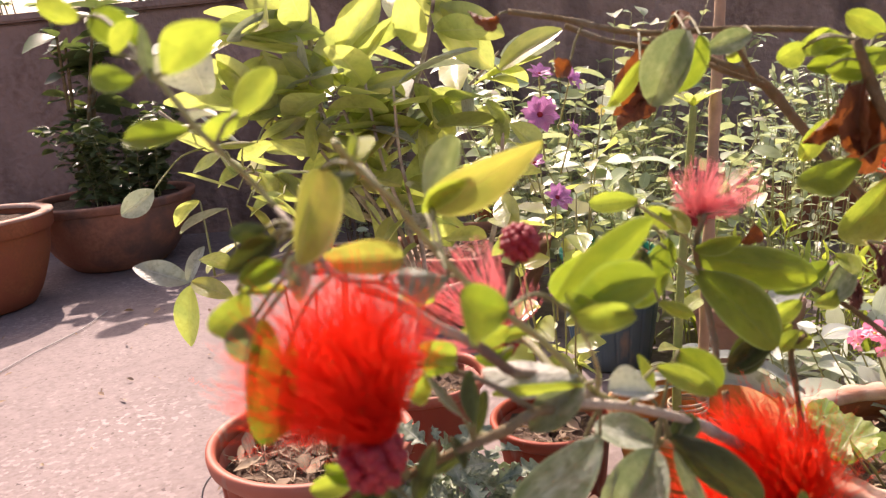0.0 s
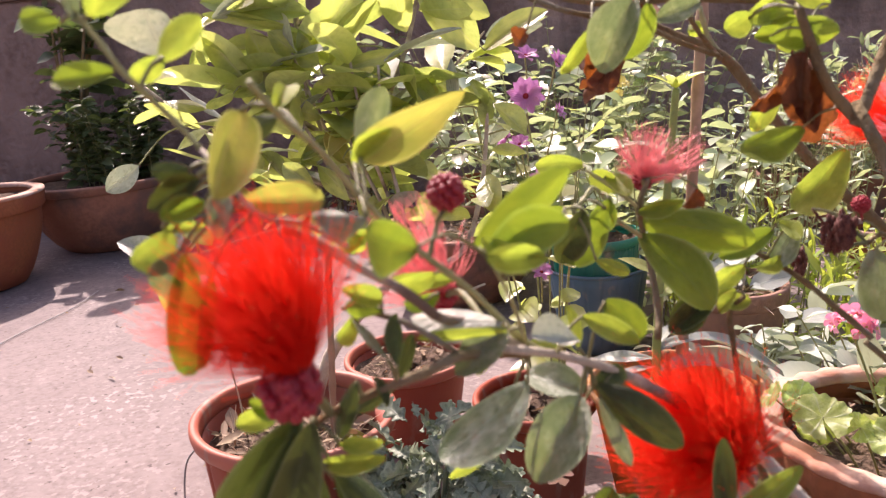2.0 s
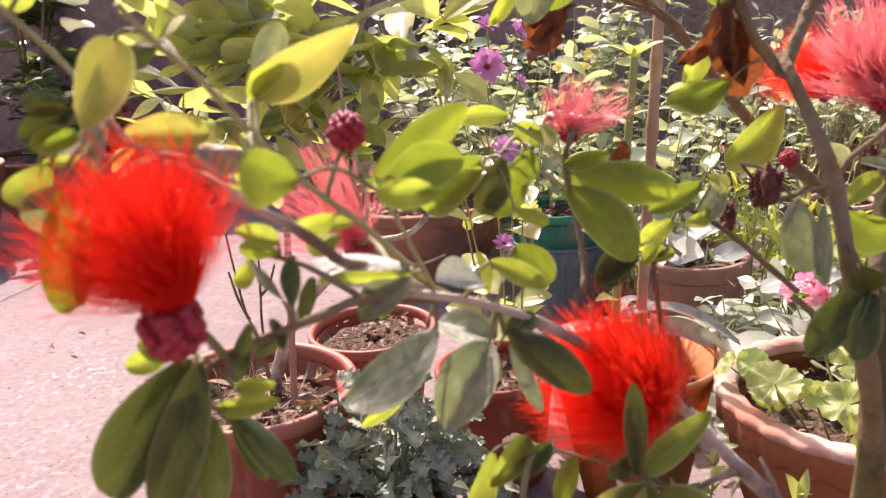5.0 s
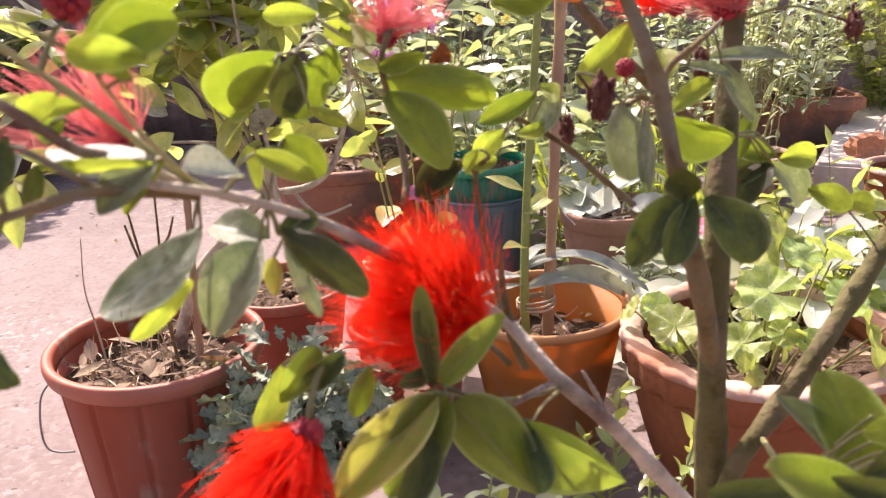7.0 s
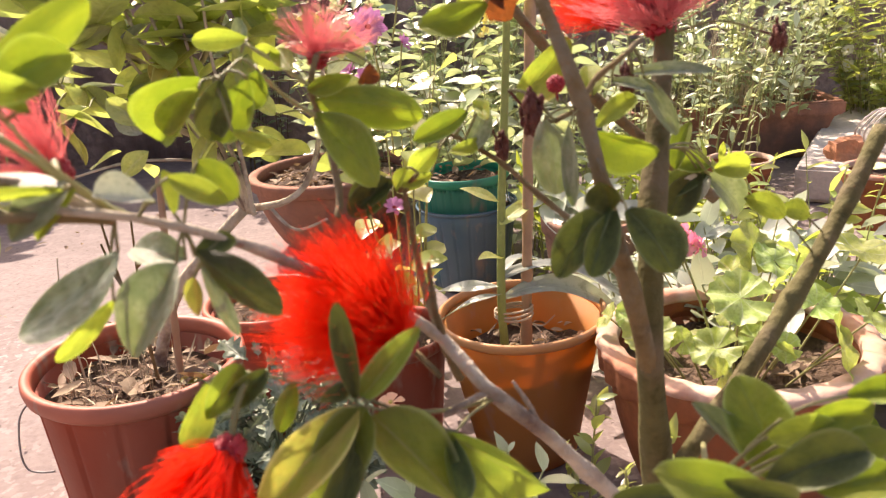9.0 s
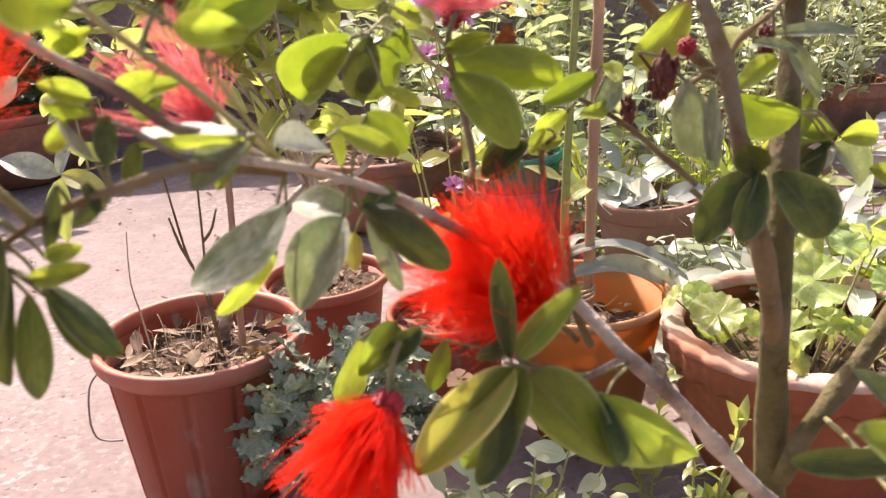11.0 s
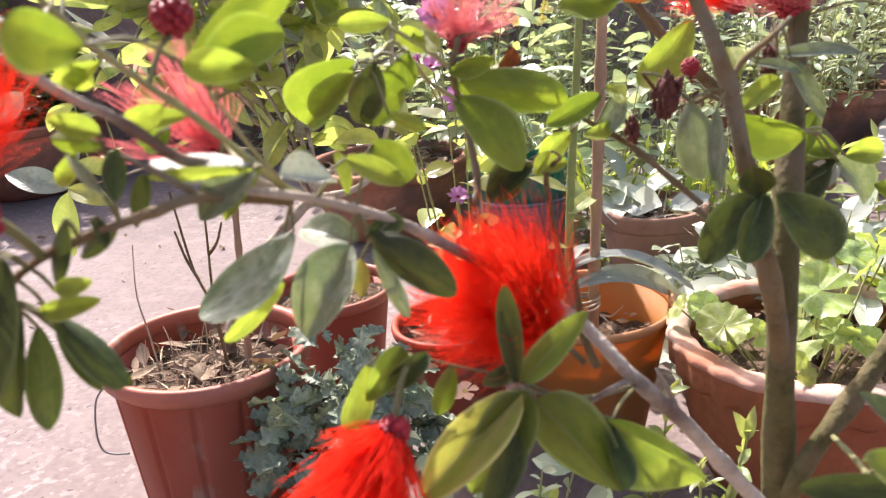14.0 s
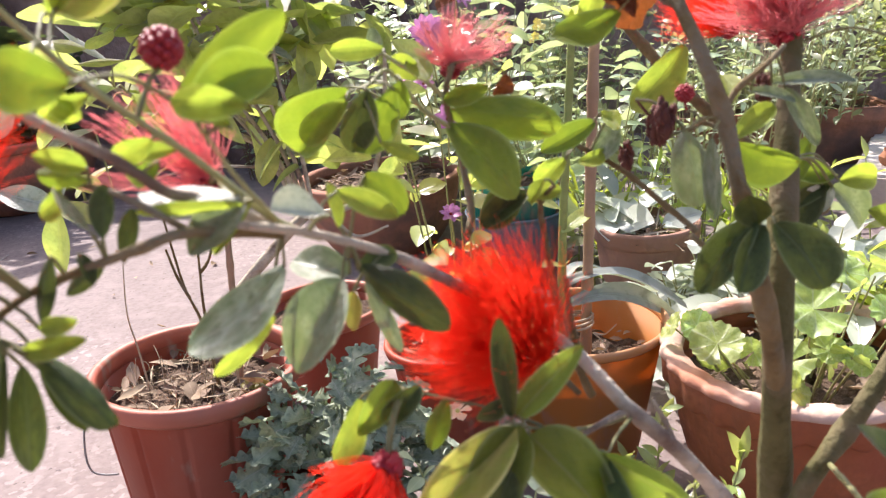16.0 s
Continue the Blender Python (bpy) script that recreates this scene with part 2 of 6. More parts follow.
M_GREEN_STEM = surface("green_stem", (0.17, 0.23, 0.05), (0.27, 0.32, 0.09), 30, 120, 0.5, 0.2)
M_STALK = surface("leaf_stalk", (0.13, 0.12, 0.045), (0.22, 0.21, 0.08), 40, 120, 0.6, 0.3)
M_WHITE = petal("white_petal", (0.80, 0.78, 0.74), (0.70, 0.68, 0.62), (0.8, 0.8, 0.75), 0.3, 0.5)
M_DRY = surface("dry_straw", (0.34, 0.26, 0.16), (0.55, 0.45, 0.31), 30, 90, 0.85, 0.3)
M_STRAW = leafy("dry_leaf_litter", (0.20, 0.135, 0.085), (0.42, 0.31, 0.21), (0.4, 0.25, 0.12), 0.15, 0.8, islands=True)
M_BRICK = surface("broken_brick", (0.40, 0.15, 0.07), (0.52, 0.24, 0.13), 12, 60, 0.9, 0.7)

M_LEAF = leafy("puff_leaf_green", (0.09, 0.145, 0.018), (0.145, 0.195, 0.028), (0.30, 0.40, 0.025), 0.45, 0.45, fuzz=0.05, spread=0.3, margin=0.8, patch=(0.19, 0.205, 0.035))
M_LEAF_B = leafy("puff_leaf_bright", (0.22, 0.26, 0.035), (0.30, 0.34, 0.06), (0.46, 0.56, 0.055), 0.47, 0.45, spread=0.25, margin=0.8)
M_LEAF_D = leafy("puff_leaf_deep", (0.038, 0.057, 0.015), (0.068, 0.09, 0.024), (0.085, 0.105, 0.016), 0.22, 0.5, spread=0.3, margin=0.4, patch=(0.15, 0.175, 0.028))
M_LEAF_M = leafy("puff_leaf_mottled", (0.07, 0.112, 0.02), (0.135, 0.185, 0.035), (0.34, 0.44, 0.045), 0.45, 0.5, spread=0.3, margin=1.0, patch=(0.16, 0.20, 0.03), vein=(0.24, 0.29, 0.14))
# grey-green leaf: sheen painted as the pale tone, leaf shadows as dark patches
M_LEAF_S = leafy("puff_leaf_grey_sheen", (0.15, 0.185, 0.11), (0.36, 0.39, 0.30), (0.32, 0.40, 0.12), 0.28, 0.36, fuzz=0.25, spread=0.3, margin=0.5, patch=(0.095, 0.13, 0.055))
M_LEAF_Y = leafy("puff_leaf_yellowing", (0.30, 0.25, 0.09), (0.20, 0.24, 0.04), (0.54, 0.51, 0.08), 0.44, 0.5, spread=0.25, margin=0.8)
M_LEAF_X = leafy("dead_brown_leaf", (0.10, 0.04, 0.02), (0.17, 0.065, 0.028), (0.34, 0.09, 0.015), 0.32, 0.7)
M_LEMON = leafy("lemon_leaf", (0.27, 0.305, 0.085), (0.42, 0.45, 0.17), (0.74, 0.80, 0.18), 0.46, 0.28, spread=0.35, gloss=0.9, vein=(0.50, 0.52, 0.28))
M_LEMON_D = leafy("lemon_leaf_old", (0.15, 0.195, 0.05), (0.27, 0.32, 0.11), (0.52, 0.60, 0.11), 0.42, 0.28, spread=0.3, gloss=0.9)
M_GREY = leafy("dusty_leaf", (0.16, 0.205, 0.125), (0.29, 0.335, 0.22), (0.24, 0.30, 0.13), 0.15, 0.5, vein=(0.36, 0.38, 0.30))
M_PALE = leafy("pale_broad_leaf", (0.26, 0.29, 0.24), (0.38, 0.41, 0.35), (0.38, 0.43, 0.24), 0.25, 0.32)
# near-white base colour paints the sun's glare on upturned leaves
M_LEAF_W = leafy("puff_leaf_sunlit", (0.50, 0.52, 0.42), (0.62, 0.63, 0.54), (0.5, 0.55, 0.3), 0.25, 0.35)
M_GERA = leafy("geranium_leaf", (0.31, 0.41, 0.09), (0.56, 0.64, 0.26), (0.68, 0.80, 0.14), 0.38, 0.38, spread=0.45, ribs=False, vein=(0.56, 0.62, 0.42))
M_MIX = leafy("bed_foliage", (0.25, 0.31, 0.09), (0.38, 0.42, 0.15), (0.68, 0.72, 0.15), 0.48, 0.3, islands=True, spread=0.5, gloss=0.95)
M_MIX_P = leafy("pale_foliage", (0.32, 0.38, 0.22), (0.52, 0.57, 0.41), (0.58, 0.65, 0.27), 0.38, 0.26, islands=True, spread=0.6, gloss=0.95)
M_PURS = leafy("purslane_leaf", (0.42, 0.48, 0.26), (0.58, 0.62, 0.44), (0.55, 0.62, 0.25), 0.3, 0.4, islands=True, spread=0.4)
M_WOOL = leafy("woolly_leaf", (0.45, 0.49, 0.40), (0.64, 0.67, 0.58), (0.50, 0.55, 0.34), 0.33, 0.3, islands=True, spread=0.4, gloss=0.95)
M_MIX_D = leafy("shade_foliage", (0.06, 0.09, 0.035), (0.12, 0.15, 0.065), (0.2, 0.27, 0.06), 0.3, 0.4, islands=True, spread=0.4)
M_MIX_L = leafy("lime_foliage", (0.25, 0.34, 0.05), (0.36, 0.43, 0.09), (0.62, 0.70, 0.08), 0.48, 0.35, islands=True, spread=0.35)

M_PUFF = petal("scarlet_filament", (0.98, 0.19, 0.12), (0.96, 0.08, 0.06), (1.0, 0.21, 0.12), 0.92, 0.45)
M_PUFF_P = petal("fading_pink_filament", (1.0, 0.74, 0.72), (0.93, 0.16, 0.22), (1.0, 0.60, 0.58), 0.62, 0.3)
M_ANTHER = petal("golden_anther", (0.95, 0.62, 0.22), (0.95, 0.45, 0.15), (0.95, 0.6, 0.2), 0.4, 0.5)
M_BEAD = petal("crimson_bud", (0.48, 0.03, 0.045), (0.32, 0.015, 0.025), (0.5, 0.02, 0.04), 0.15, 0.5)
M_BEAD_X = petal("withered_bud", (0.17, 0.055, 0.035), (0.10, 0.03, 0.022), (0.2, 0.03, 0.03), 0.1, 0.8)
M_MALLOW = petal("mauve_petal", (0.68, 0.40, 0.62), (0.30, 0.035, 0.24), (0.58, 0.24, 0.50), 0.3, 0.5, stripes=True)
M_PINK = petal("pink_petal", (0.82, 0.20, 0.36), (0.92, 0.60, 0.66), (0.9, 0.2, 0.35), 0.35, 0.5)
M_MAGENTA = petal("magenta_petal", (0.75, 0.05, 0.45), (0.85, 0.2, 0.55), (0.9, 0.1, 0.5), 0.35, 0.5)
M_PEACH = petal("peach_petal", (1.0, 0.84, 0.52), (1.0, 0.50, 0.38), (1.0, 0.80, 0.42), 0.6, 0.5)
M_YELLOW = petal("yellow_petal", (0.75, 0.62, 0.10), (0.65, 0.55, 0.2), (0.8, 0.7, 0.1), 0.3, 0.5)


# ---- builders ----
def mesh_of(name, bm, mat, smooth=True):
    me = bpy.data.meshes.new(name)
    bm.to_mesh(me)
    bm.free()
    me.materials.append(mat)
    if smooth:
        me.polygons.foreach_set("use_smooth", [True] * len(me.polygons))
    return me


def part(name, bm, mat, parent, label="", smooth=True):
    """One mesh object under a thing or a part; bm is given in the thing's own space."""
    ob = new(name, mesh_of(name, bm, mat, smooth) if isinstance(bm, bmesh.types.BMesh) else bm)
    ob.parent = parent
    if label:
        ob["label"] = label
    return ob


def thing(name, place, label, category, group="", turn=0.0, kind=""):
    ob = new(name)
    ob.empty_display_size = 0.05
    ob.matrix_basis = pose(*place, 0, 0, turn)
    return tagged(ob, label, category, group, kind)


def ring(bm, centre, axis, radius, n, ref=None):
    axis = Vector(axis).normalized()
    u = axis.cross(Vector(ref) if ref else (Vector((0, 0, 1)) if abs(axis.z) < 0.9 else Vector((1, 0, 0)))).normalized()
    v = axis.cross(u)
    return [bm.verts.new(Vector(centre) + radius * (math.cos(a) * u + math.sin(a) * v)) for a in (2 * math.pi * k / n for k in range(n))]


def bridge(bm, a, b):
    n = len(a)
    for k in range(n):
        bm.faces.new((a[k], a[(k + 1) % n], b[(k + 1) % n], b[k]))


def tube(bm, pts, r0, r1, n=7, wob=0.0, knots=0):
    """A tapered stem through the points, bent smoothly, with closed ends."""
    pts = [Vector(p) for p in pts]
    fine = []
    for i in range(len(pts) - 1):
        p0, p1, p2, p3 = pts[max(i - 1, 0)], pts[i], pts[i + 1], pts[min(i + 2, len(pts) - 1)]
        steps = max(2, min(7, int((p2 - p1).length / max(r0, 0.001) / 2.5)))
        for s in range(steps):
            t = s / steps
            fine.append(0.5 * (2 * p1 + (p2 - p0) * t + (2 * p0 - 5 * p1 + 4 * p2 - p3) * t * t + (3 * p1 - p0 - 3 * p2 + p3) * t ** 3))
    fine.append(pts[-1])
    last, ref = None, Vector((0.3, 0.8, 0.5))
    for i, p in enumerate(fine):
        t = i / (len(fine) - 1)
        r = r0 + (r1 - r0) * t
        if wob:
            r *= 1 + wob * random.uniform(-1, 1)
            p = p + Vector((random.uniform(-1, 1), random.uniform(-1, 1), random.uniform(-1, 1))) * r0 * wob * 0.5
        if knots and i % knots == knots - 1:
            r *= 1.22
        ax = fine[min(i + 1, len(fine) - 1)] - fine[max(i - 1, 0)]
        now = ring(bm, p, ax, r, n, ref)
        if last:
            bridge(bm, last, now)
        else:
            bm.faces.new(now[::-1])
        last = now
    bm.faces.new(last)
    return fine


def lathe(bm, profile, n=48, wave=None, caps=True):
    """Turned shape from (radius, height) pairs; wave(i, angle) and ribs give a factor on the radius and a lift."""
    last = None
    for i, (r, z) in enumerate(profile):
        now = []
        for k in range(n):
            a = 2 * math.pi * k / n
            f, dz = wave(i, a) if wave else (1.0, 0.0)
            now.append(bm.verts.new((r * f * math.cos(a), r * f * math.sin(a), z + dz)))
        if last:
            bridge(bm, last, now)
        elif caps:
            bm.faces.new(now[::-1])
        else:
            first = now
        last = now
    if caps:
        bm.faces.new(last)
    else:
        bridge(bm, last, first)


def leaf_into(bm, length=1.0, width=0.5, curl=0.15, fold=0.12, wavy=0.0, tipped=0.9, cols=9, m=None, lobes=0, uvl=None, half=3, blunt=0.72, cut=0.38, sway=0.0, skew=0.0, twist=0.0):
    """A leaf along +x, its face to +z, with a folded midrib; lobes cut its margin."""
    rows = []
    for i in range(cols + 1):
        t = i / cols
        w = math.sin(math.pi * min(1, t ** tipped * 0.985 + 0.008)) ** blunt * width / 2
        if lobes:
            w *= 1 - cut + cut * abs(math.cos(math.pi * lobes * t))
        row = []
        for j in range(-half, half + 1):
            s = j / half
            x = t * length + (0.06 * length * abs(s) * (1 if lobes else 0))
            z = -curl * length * t * t + fold * abs(s) * w * 2 + wavy * length * math.sin(7 * t + 2 * s) * abs(s)
            if s and skew:
                w_ = w * (1 + skew * (1 if s > 0 else -1))
            else:
                w_ = w
            z += twist * t * s * w_
            p = Vector((x, s * w_ + sway * length * math.sin(math.pi * t), z))
            v = bm.verts.new(m @ p if m else p)
            row.append((v, t, 0.5 + s / 2))
        rows.append(row)
    for a, b in zip(rows, rows[1:]):
        for j in range(2 * half):
            q = (a[j], b[j], b[j + 1], a[j + 1])
            f = bm.faces.new([v[0] for v in q])
            f.smooth = True
            if uvl:
                for lp, v in zip(f.loops, q):
                    lp[uvl].uv = (v[1], v[2])


def leaf_mesh(name, mat, **kw):
    bm = bmesh.new()
    uvl = bm.loops.layers.uv.new("leaf")
    leaf_into(bm, uvl=uvl, **kw)
    return mesh_of(name, bm, mat)


def aimed(base, tip, face, roll=0.0, sx=1.0, sy=1.0):
    """A pose whose x runs from base to tip and whose z faces towards the given way."""
    base, tip = Vector(base), Vector(tip)
    x = (tip - base).normalized()
    z = Vector(face)
    z = (z - x * z.dot(x)).normalized()
    y = z.cross(x)
    rot = Matrix((x, y, z)).transposed().to_4x4() @ Matrix.Rotation(radians(roll), 4, "X")
    return Matrix.Translation(base) @ rot @ Matrix.Diagonal((sx, sy, sx, 1))


def any_way():
    return Vector((random.gauss(0, 1), random.gauss(0, 1), random.gauss(0, 1))).normalized()


# ---- the terrace ----
WALL_Y, WALL_TOP = 4.75, 1.31


def box(bm, lo, hi, bevel=0.0):
    g = bmesh.ops.create_cube(bm, size=1.0, matrix=Matrix.Translation([(a + b) / 2 for a, b in zip(lo, hi)]) @ Matrix.Diagonal((*[b - a for a, b in zip(lo, hi)], 1)))
    if bevel:
        bmesh.ops.bevel(bm, geom=[e for e in {e for v in g["verts"] for e in v.link_edges}], offset=bevel, segments=2, affect="EDGES")


def grid_sheet(bm, x0, x1, y0, y1, nx, ny, height):
    vs = [[bm.verts.new((x0 + (x1 - x0) * i / nx, y0 + (y1 - y0) * j / ny, 0)) for i in range(nx + 1)] for j in range(ny + 1)]
    for row in vs:
        for v in row:
            v.co.z = height(v.co.x, v.co.y)
    for j in range(ny):
        for i in range(nx):
            bm.faces.new((vs[j][i], vs[j][i + 1], vs[j + 1][i + 1], vs[j + 1][i]))


bm = bmesh.new()
grid_sheet(bm, -9, 9, -6, WALL_Y + 0.3, 90, 60, lambda x, y: 0.003 * noise.noise((x * 1.7, y * 1.7, 0)) - 0.003)
floor = tagged(new("floor", mesh_of("floor", bm, M_FLOOR)), "worn pinkish grey concrete terrace floor with flaking patches", "floor", kind="structure")

bm = bmesh.new()
grid_sheet(bm, -400, 400, -400, 400, 8, 8, lambda x, y: -3.2)
tagged(new("ground", mesh_of("ground", bm, M_SOIL)), "bare brown earth far below the terrace", "ground", kind="structure")


def wall(name, lo, hi, label):
    bm = bmesh.new()
    box(bm, lo, hi, 0.015)
    ob = tagged(new(name, mesh_of(name, bm, M_WALL, False)), label, "wall", kind="structure")
    return ob


wall("wall_north", (-9, WALL_Y, -0.05), (9, WALL_Y + 0.22, WALL_TOP), "weathered purple-grey plastered parapet wall with dark stains")
bm = bmesh.new()
box(bm, (-9, WALL_Y - 0.04, WALL_TOP + 0.002), (9, WALL_Y + 0.26, WALL_TOP + 0.05), 0.012)
tagged(new("wall_coping", mesh_of("wall_coping", bm, M_WALL, False)), "dark cement coping on the parapet wall", "coping", kind="structure")
wall("wall_west", (-9.22, -6, -0.05), (-9, WALL_Y + 0.22, WALL_TOP), "weathered plastered parapet wall")
wall("wall_east", (9, -6, -0.05), (9.22, WALL_Y + 0.22, WALL_TOP), "weathered plastered parapet wall")
wall("wall_south", (-9.22, -6.22, -0.05), (9.22, -6, 2.6), "plastered house wall behind the terrace")

bm = bmesh.new()
box(bm, (0, 0, 0.0), (2.0, 1.75, 0.13), 0.012)
bmesh.ops.transform(bm, matrix=pose(1.65, 2.99, 0, 0, 0, -31.3), verts=bm.verts[:])
tagged(new("slab", mesh_of("slab", bm, M_SLAB, False)), "low pale cement platform beside the clay trough", "platform", kind="structure")


# an added strand draws a thin curved shadow on the floor
shadow_line = thing("thin_shadow_line", (-1.576, 2.858, 0), "thin dark strand on the floor standing in for a curved shadow line", "wire")
bm = bmesh.new()
tube(bm, [Vector(p) - Vector((-1.576, 2.858, -0.003)) for p in ((-1.614, 2.543, 0), (-1.602, 2.709, 0), (-1.576, 2.858, 0), (-1.551, 3.01, 0), (-1.564, 3.227, 0))], 0.0022, 0.0022, 6)
part("strand", bm, M_WIRE, shadow_line)


# ---- pots ----
def soil_part(pot, r, z, seed=0):
    bm = bmesh.new()
    last = None
    centre = bm.verts.new((0, 0, z + 0.012))
    for k in range(1, 9):
        now = [bm.verts.new((r * k / 8 * math.cos(a), r * k / 8 * math.sin(a), z + 0.014 * noise.noise((math.cos(a) * k * 0.8 + seed, math.sin(a) * k * 0.8, seed)) + 0.006 * random.uniform(-1, 1))) for a in (2 * math.pi * j / 28 for j in range(28))]
        if last:
            bridge(bm, last, now)
        else:
            for j in range(28):
                bm.faces.new((centre, now[j], now[(j + 1) % 28]))
        last = now
    return part("soil", bm, M_SOIL, pot, "dry crumbly brown soil")


def litter(pot, r, z, count, size=0.03, mat=None, slim=None):
    """Dry bits and dead leaves strewn on the soil of a pot."""
    bm = bmesh.new()
    uvl = bm.loops.layers.uv.new("leaf")
    for _ in range(count):
        a, d = random.uniform(0, 6.28), r * math.sqrt(random.random())
        p = Vector((d * math.cos(a), d * math.sin(a), z + random.uniform(0.004, 0.02)))
        w = random.uniform(0, 6.28)
        L = size * random.uniform(0.4, 1.3)
        m = aimed(p, p + Vector((math.cos(w), math.sin(w), random.uniform(-0.2, 0.4))), any_way() * 0.6 + Vector((0, 0, 1)), 0, L, L)
        leaf_into(bm, 1, slim or random.uniform(0.15, 0.6), random.uniform(-0.4, 0.4), 0.3, 0, cols=3, m=m, uvl=uvl, half=1)
    ob = part("litter", bm, mat or M_STRAW, pot, "dead leaves and straw")
    ob["kind"] = "stuff"
    return ob


def rib_wave(count, depth, first, last):
    return lambda i, a: ((1 + depth * (1 if math.cos(count * a) > 0.93 else 0)) if first <= i <= last else 1, 0)


def bucket(place, d, h, mat, label, soil_deep=0.05, ribs=12, foot=0.66, rim=0.02, lip=0.012, name="plant_pot", turn=0.0, lip_mat=None):
    """A moulded pot: tapered ribbed wall, rolled rim, hollow, with its soil."""
    pot = thing(name, place, label, "pot", turn=turn)
    r, f = d / 2, d / 2 * foot
    bm = bmesh.new()
    t = 0.004
    rz = lambda z: f + (r - lip - f) * z / h
    prof = [(f * 0.9, 0.0), (f, 0.004)] + [(rz(h * k / 6), h * k / 6) for k in range(1, 6)] + [(rz(h - rim * 1.3), h - rim * 1.3)]
    n_in = len(prof)
    prof += [(rz(h - rim * 1.2) - t, h - rim * 1.1), (rz(h * 0.6) - t, h * 0.6), (f * 0.8, 0.02)]
    lathe(bm, prof, 216 if ribs else 48, rib_wave(ribs, -0.022, 2, n_in - 2) if ribs else None)
    part("pot_wall", bm, mat, pot)
    bm = bmesh.new()
    e = r - lip
    pr = [(e - t, h - rim * 1.4), (e + 0.001, h - rim * 1.4), (r - 0.003, h - rim), (r, h - rim * 0.5), (r - 0.001, h - 0.003), (r - 0.005, h), (r - lip, h - 0.002), (r - lip - 0.003, h - 0.008), (e - t - 0.001, h - rim * 1.39)]
    lathe(bm, pr, 64, None, False)
    part("rim", bm, lip_mat or mat, pot)
    soil_part(pot, rz(h - soil_deep) - 0.003, h - soil_deep, d * 7)
    return pot


def clay_bowl(place, d, h, label, mat=None, foot=0.55, scallop=0, soil_deep=0.04, name="clay_bowl", turn=0.0, band=0.045, rim_mat=None):
    """A thrown clay bowl with a thick rim; scallop: the number of finger presses round it."""
    pot = thing(name, place, label, "pot", turn=turn)
    r, f = d / 2, d / 2 * foot
    bm = bmesh.new()
    prof = [(f * 0.92, 0.0), (f, 0.006)]
    for k in range(1, 7):
        t = k / 7
        prof.append((f + (r * 0.93 - f) * math.sin(t * math.pi / 2) ** 0.85, h * t * 0.93))
    prof.append((r * 0.93, h - band))
    prof += [(r * 0.90, h - band * 0.6), (r * 0.80, h * 0.5), (f * 0.7, 0.03)]
    lathe(bm, prof, 56, lambda i, a: (1 + 0.006 * noise.noise((3 * math.cos(a), 3 * math.sin(a), i)), 0))
    part("bowl_body", bm, mat or M_TERRA, pot)
    bm = bmesh.new()
    pr = [(r * 0.885, h - band), (r * 0.945, h - band), (r * 0.975, h - band * 0.85), (r * 0.985, h - band * 0.35), (r * 0.995, h - 0.008), (r * 0.985, h - 0.001), (r * 0.96, h), (r * 0.90, h), (r * 0.885, h - 0.008), (r * 0.88, h - band * 0.5)]

    def wave(i, a):
        if not scallop:
            return 1 + 0.004 * noise.noise((3 * math.cos(a), 3 * math.sin(a), i)), 0
        c = abs(math.sin(a * scallop / 2)) ** 1.5
        return (1 + ((0.0, 0.02, 0.03, 0.028, 0.026)[i] * c if i <= 4 else 0), -0.006 * c if 1 <= i <= 2 else -0.002 * (1 - c))

    lathe(bm, pr, max(64, scallop * 8), wave, False)
    rim = part("rim", bm, mat or M_TERRA, pot)
    if rim_mat:
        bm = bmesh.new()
        # upper face alone takes the paler colour: bleaching plus painted sunlight
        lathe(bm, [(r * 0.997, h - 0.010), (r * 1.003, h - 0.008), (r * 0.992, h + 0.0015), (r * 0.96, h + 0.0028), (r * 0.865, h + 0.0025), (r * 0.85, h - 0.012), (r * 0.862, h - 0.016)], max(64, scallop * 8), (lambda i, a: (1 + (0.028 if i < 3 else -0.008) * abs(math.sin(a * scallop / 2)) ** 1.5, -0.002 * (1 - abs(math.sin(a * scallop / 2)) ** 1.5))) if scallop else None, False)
        part("rim_top", bm, rim_mat, rim, "bleached upper face of the rim with sunlight painted into its colour")
    soil_part(pot, r * 0.86, h - soil_deep, d * 5)
    return pot


red_pot = bucket((-0.180, 1.452, 0), 0.366, 0.292, M_RED, "brick-red ribbed plastic bucket planter with a wire handle", 0.062, 13, 0.76, 0.026, 0.015, lip_mat=M_RED_RIM)
# the bucket stands a little askew
red_pot.location, red_pot.rotation_euler = (-0.193, 1.452, 0.006), (0, radians(2.5), 0)
litter(red_pot, 0.145, 0.232, 110, 0.019)
litter(red_pot, 0.145, 0.234, 60, 0.045, M_DRY, 0.07)
litter(red_pot, 0.14, 0.238, 46, 0.045)
fallen = part("fallen_leaf", leaf_mesh("fallen_leaf", M_LEAF_Y, length=1, width=0.5, curl=0.2, fold=0.15, cols=8), None, red_pot, "fallen yellow leaf on the soil")
fallen.matrix_basis = aimed((0.075, -0.02, 0.252), (0.14, -0.03, 0.262), (-0.2, -0.5, 1), 0, 0.06, 0.05)
bm = bmesh.new()
hp = [(-0.157, -0.06, 0.250), (-0.176, -0.075, 0.225), (-0.182, -0.085, 0.17), (-0.176, -0.088, 0.135), (-0.158, -0.086, 0.125), (-0.13, -0.09, 0.128)]
tube(bm, hp, 0.0018, 0.0018, 6)
part("handle", bm, M_WIRE, red_pot, "thin bent wire bail hanging down")

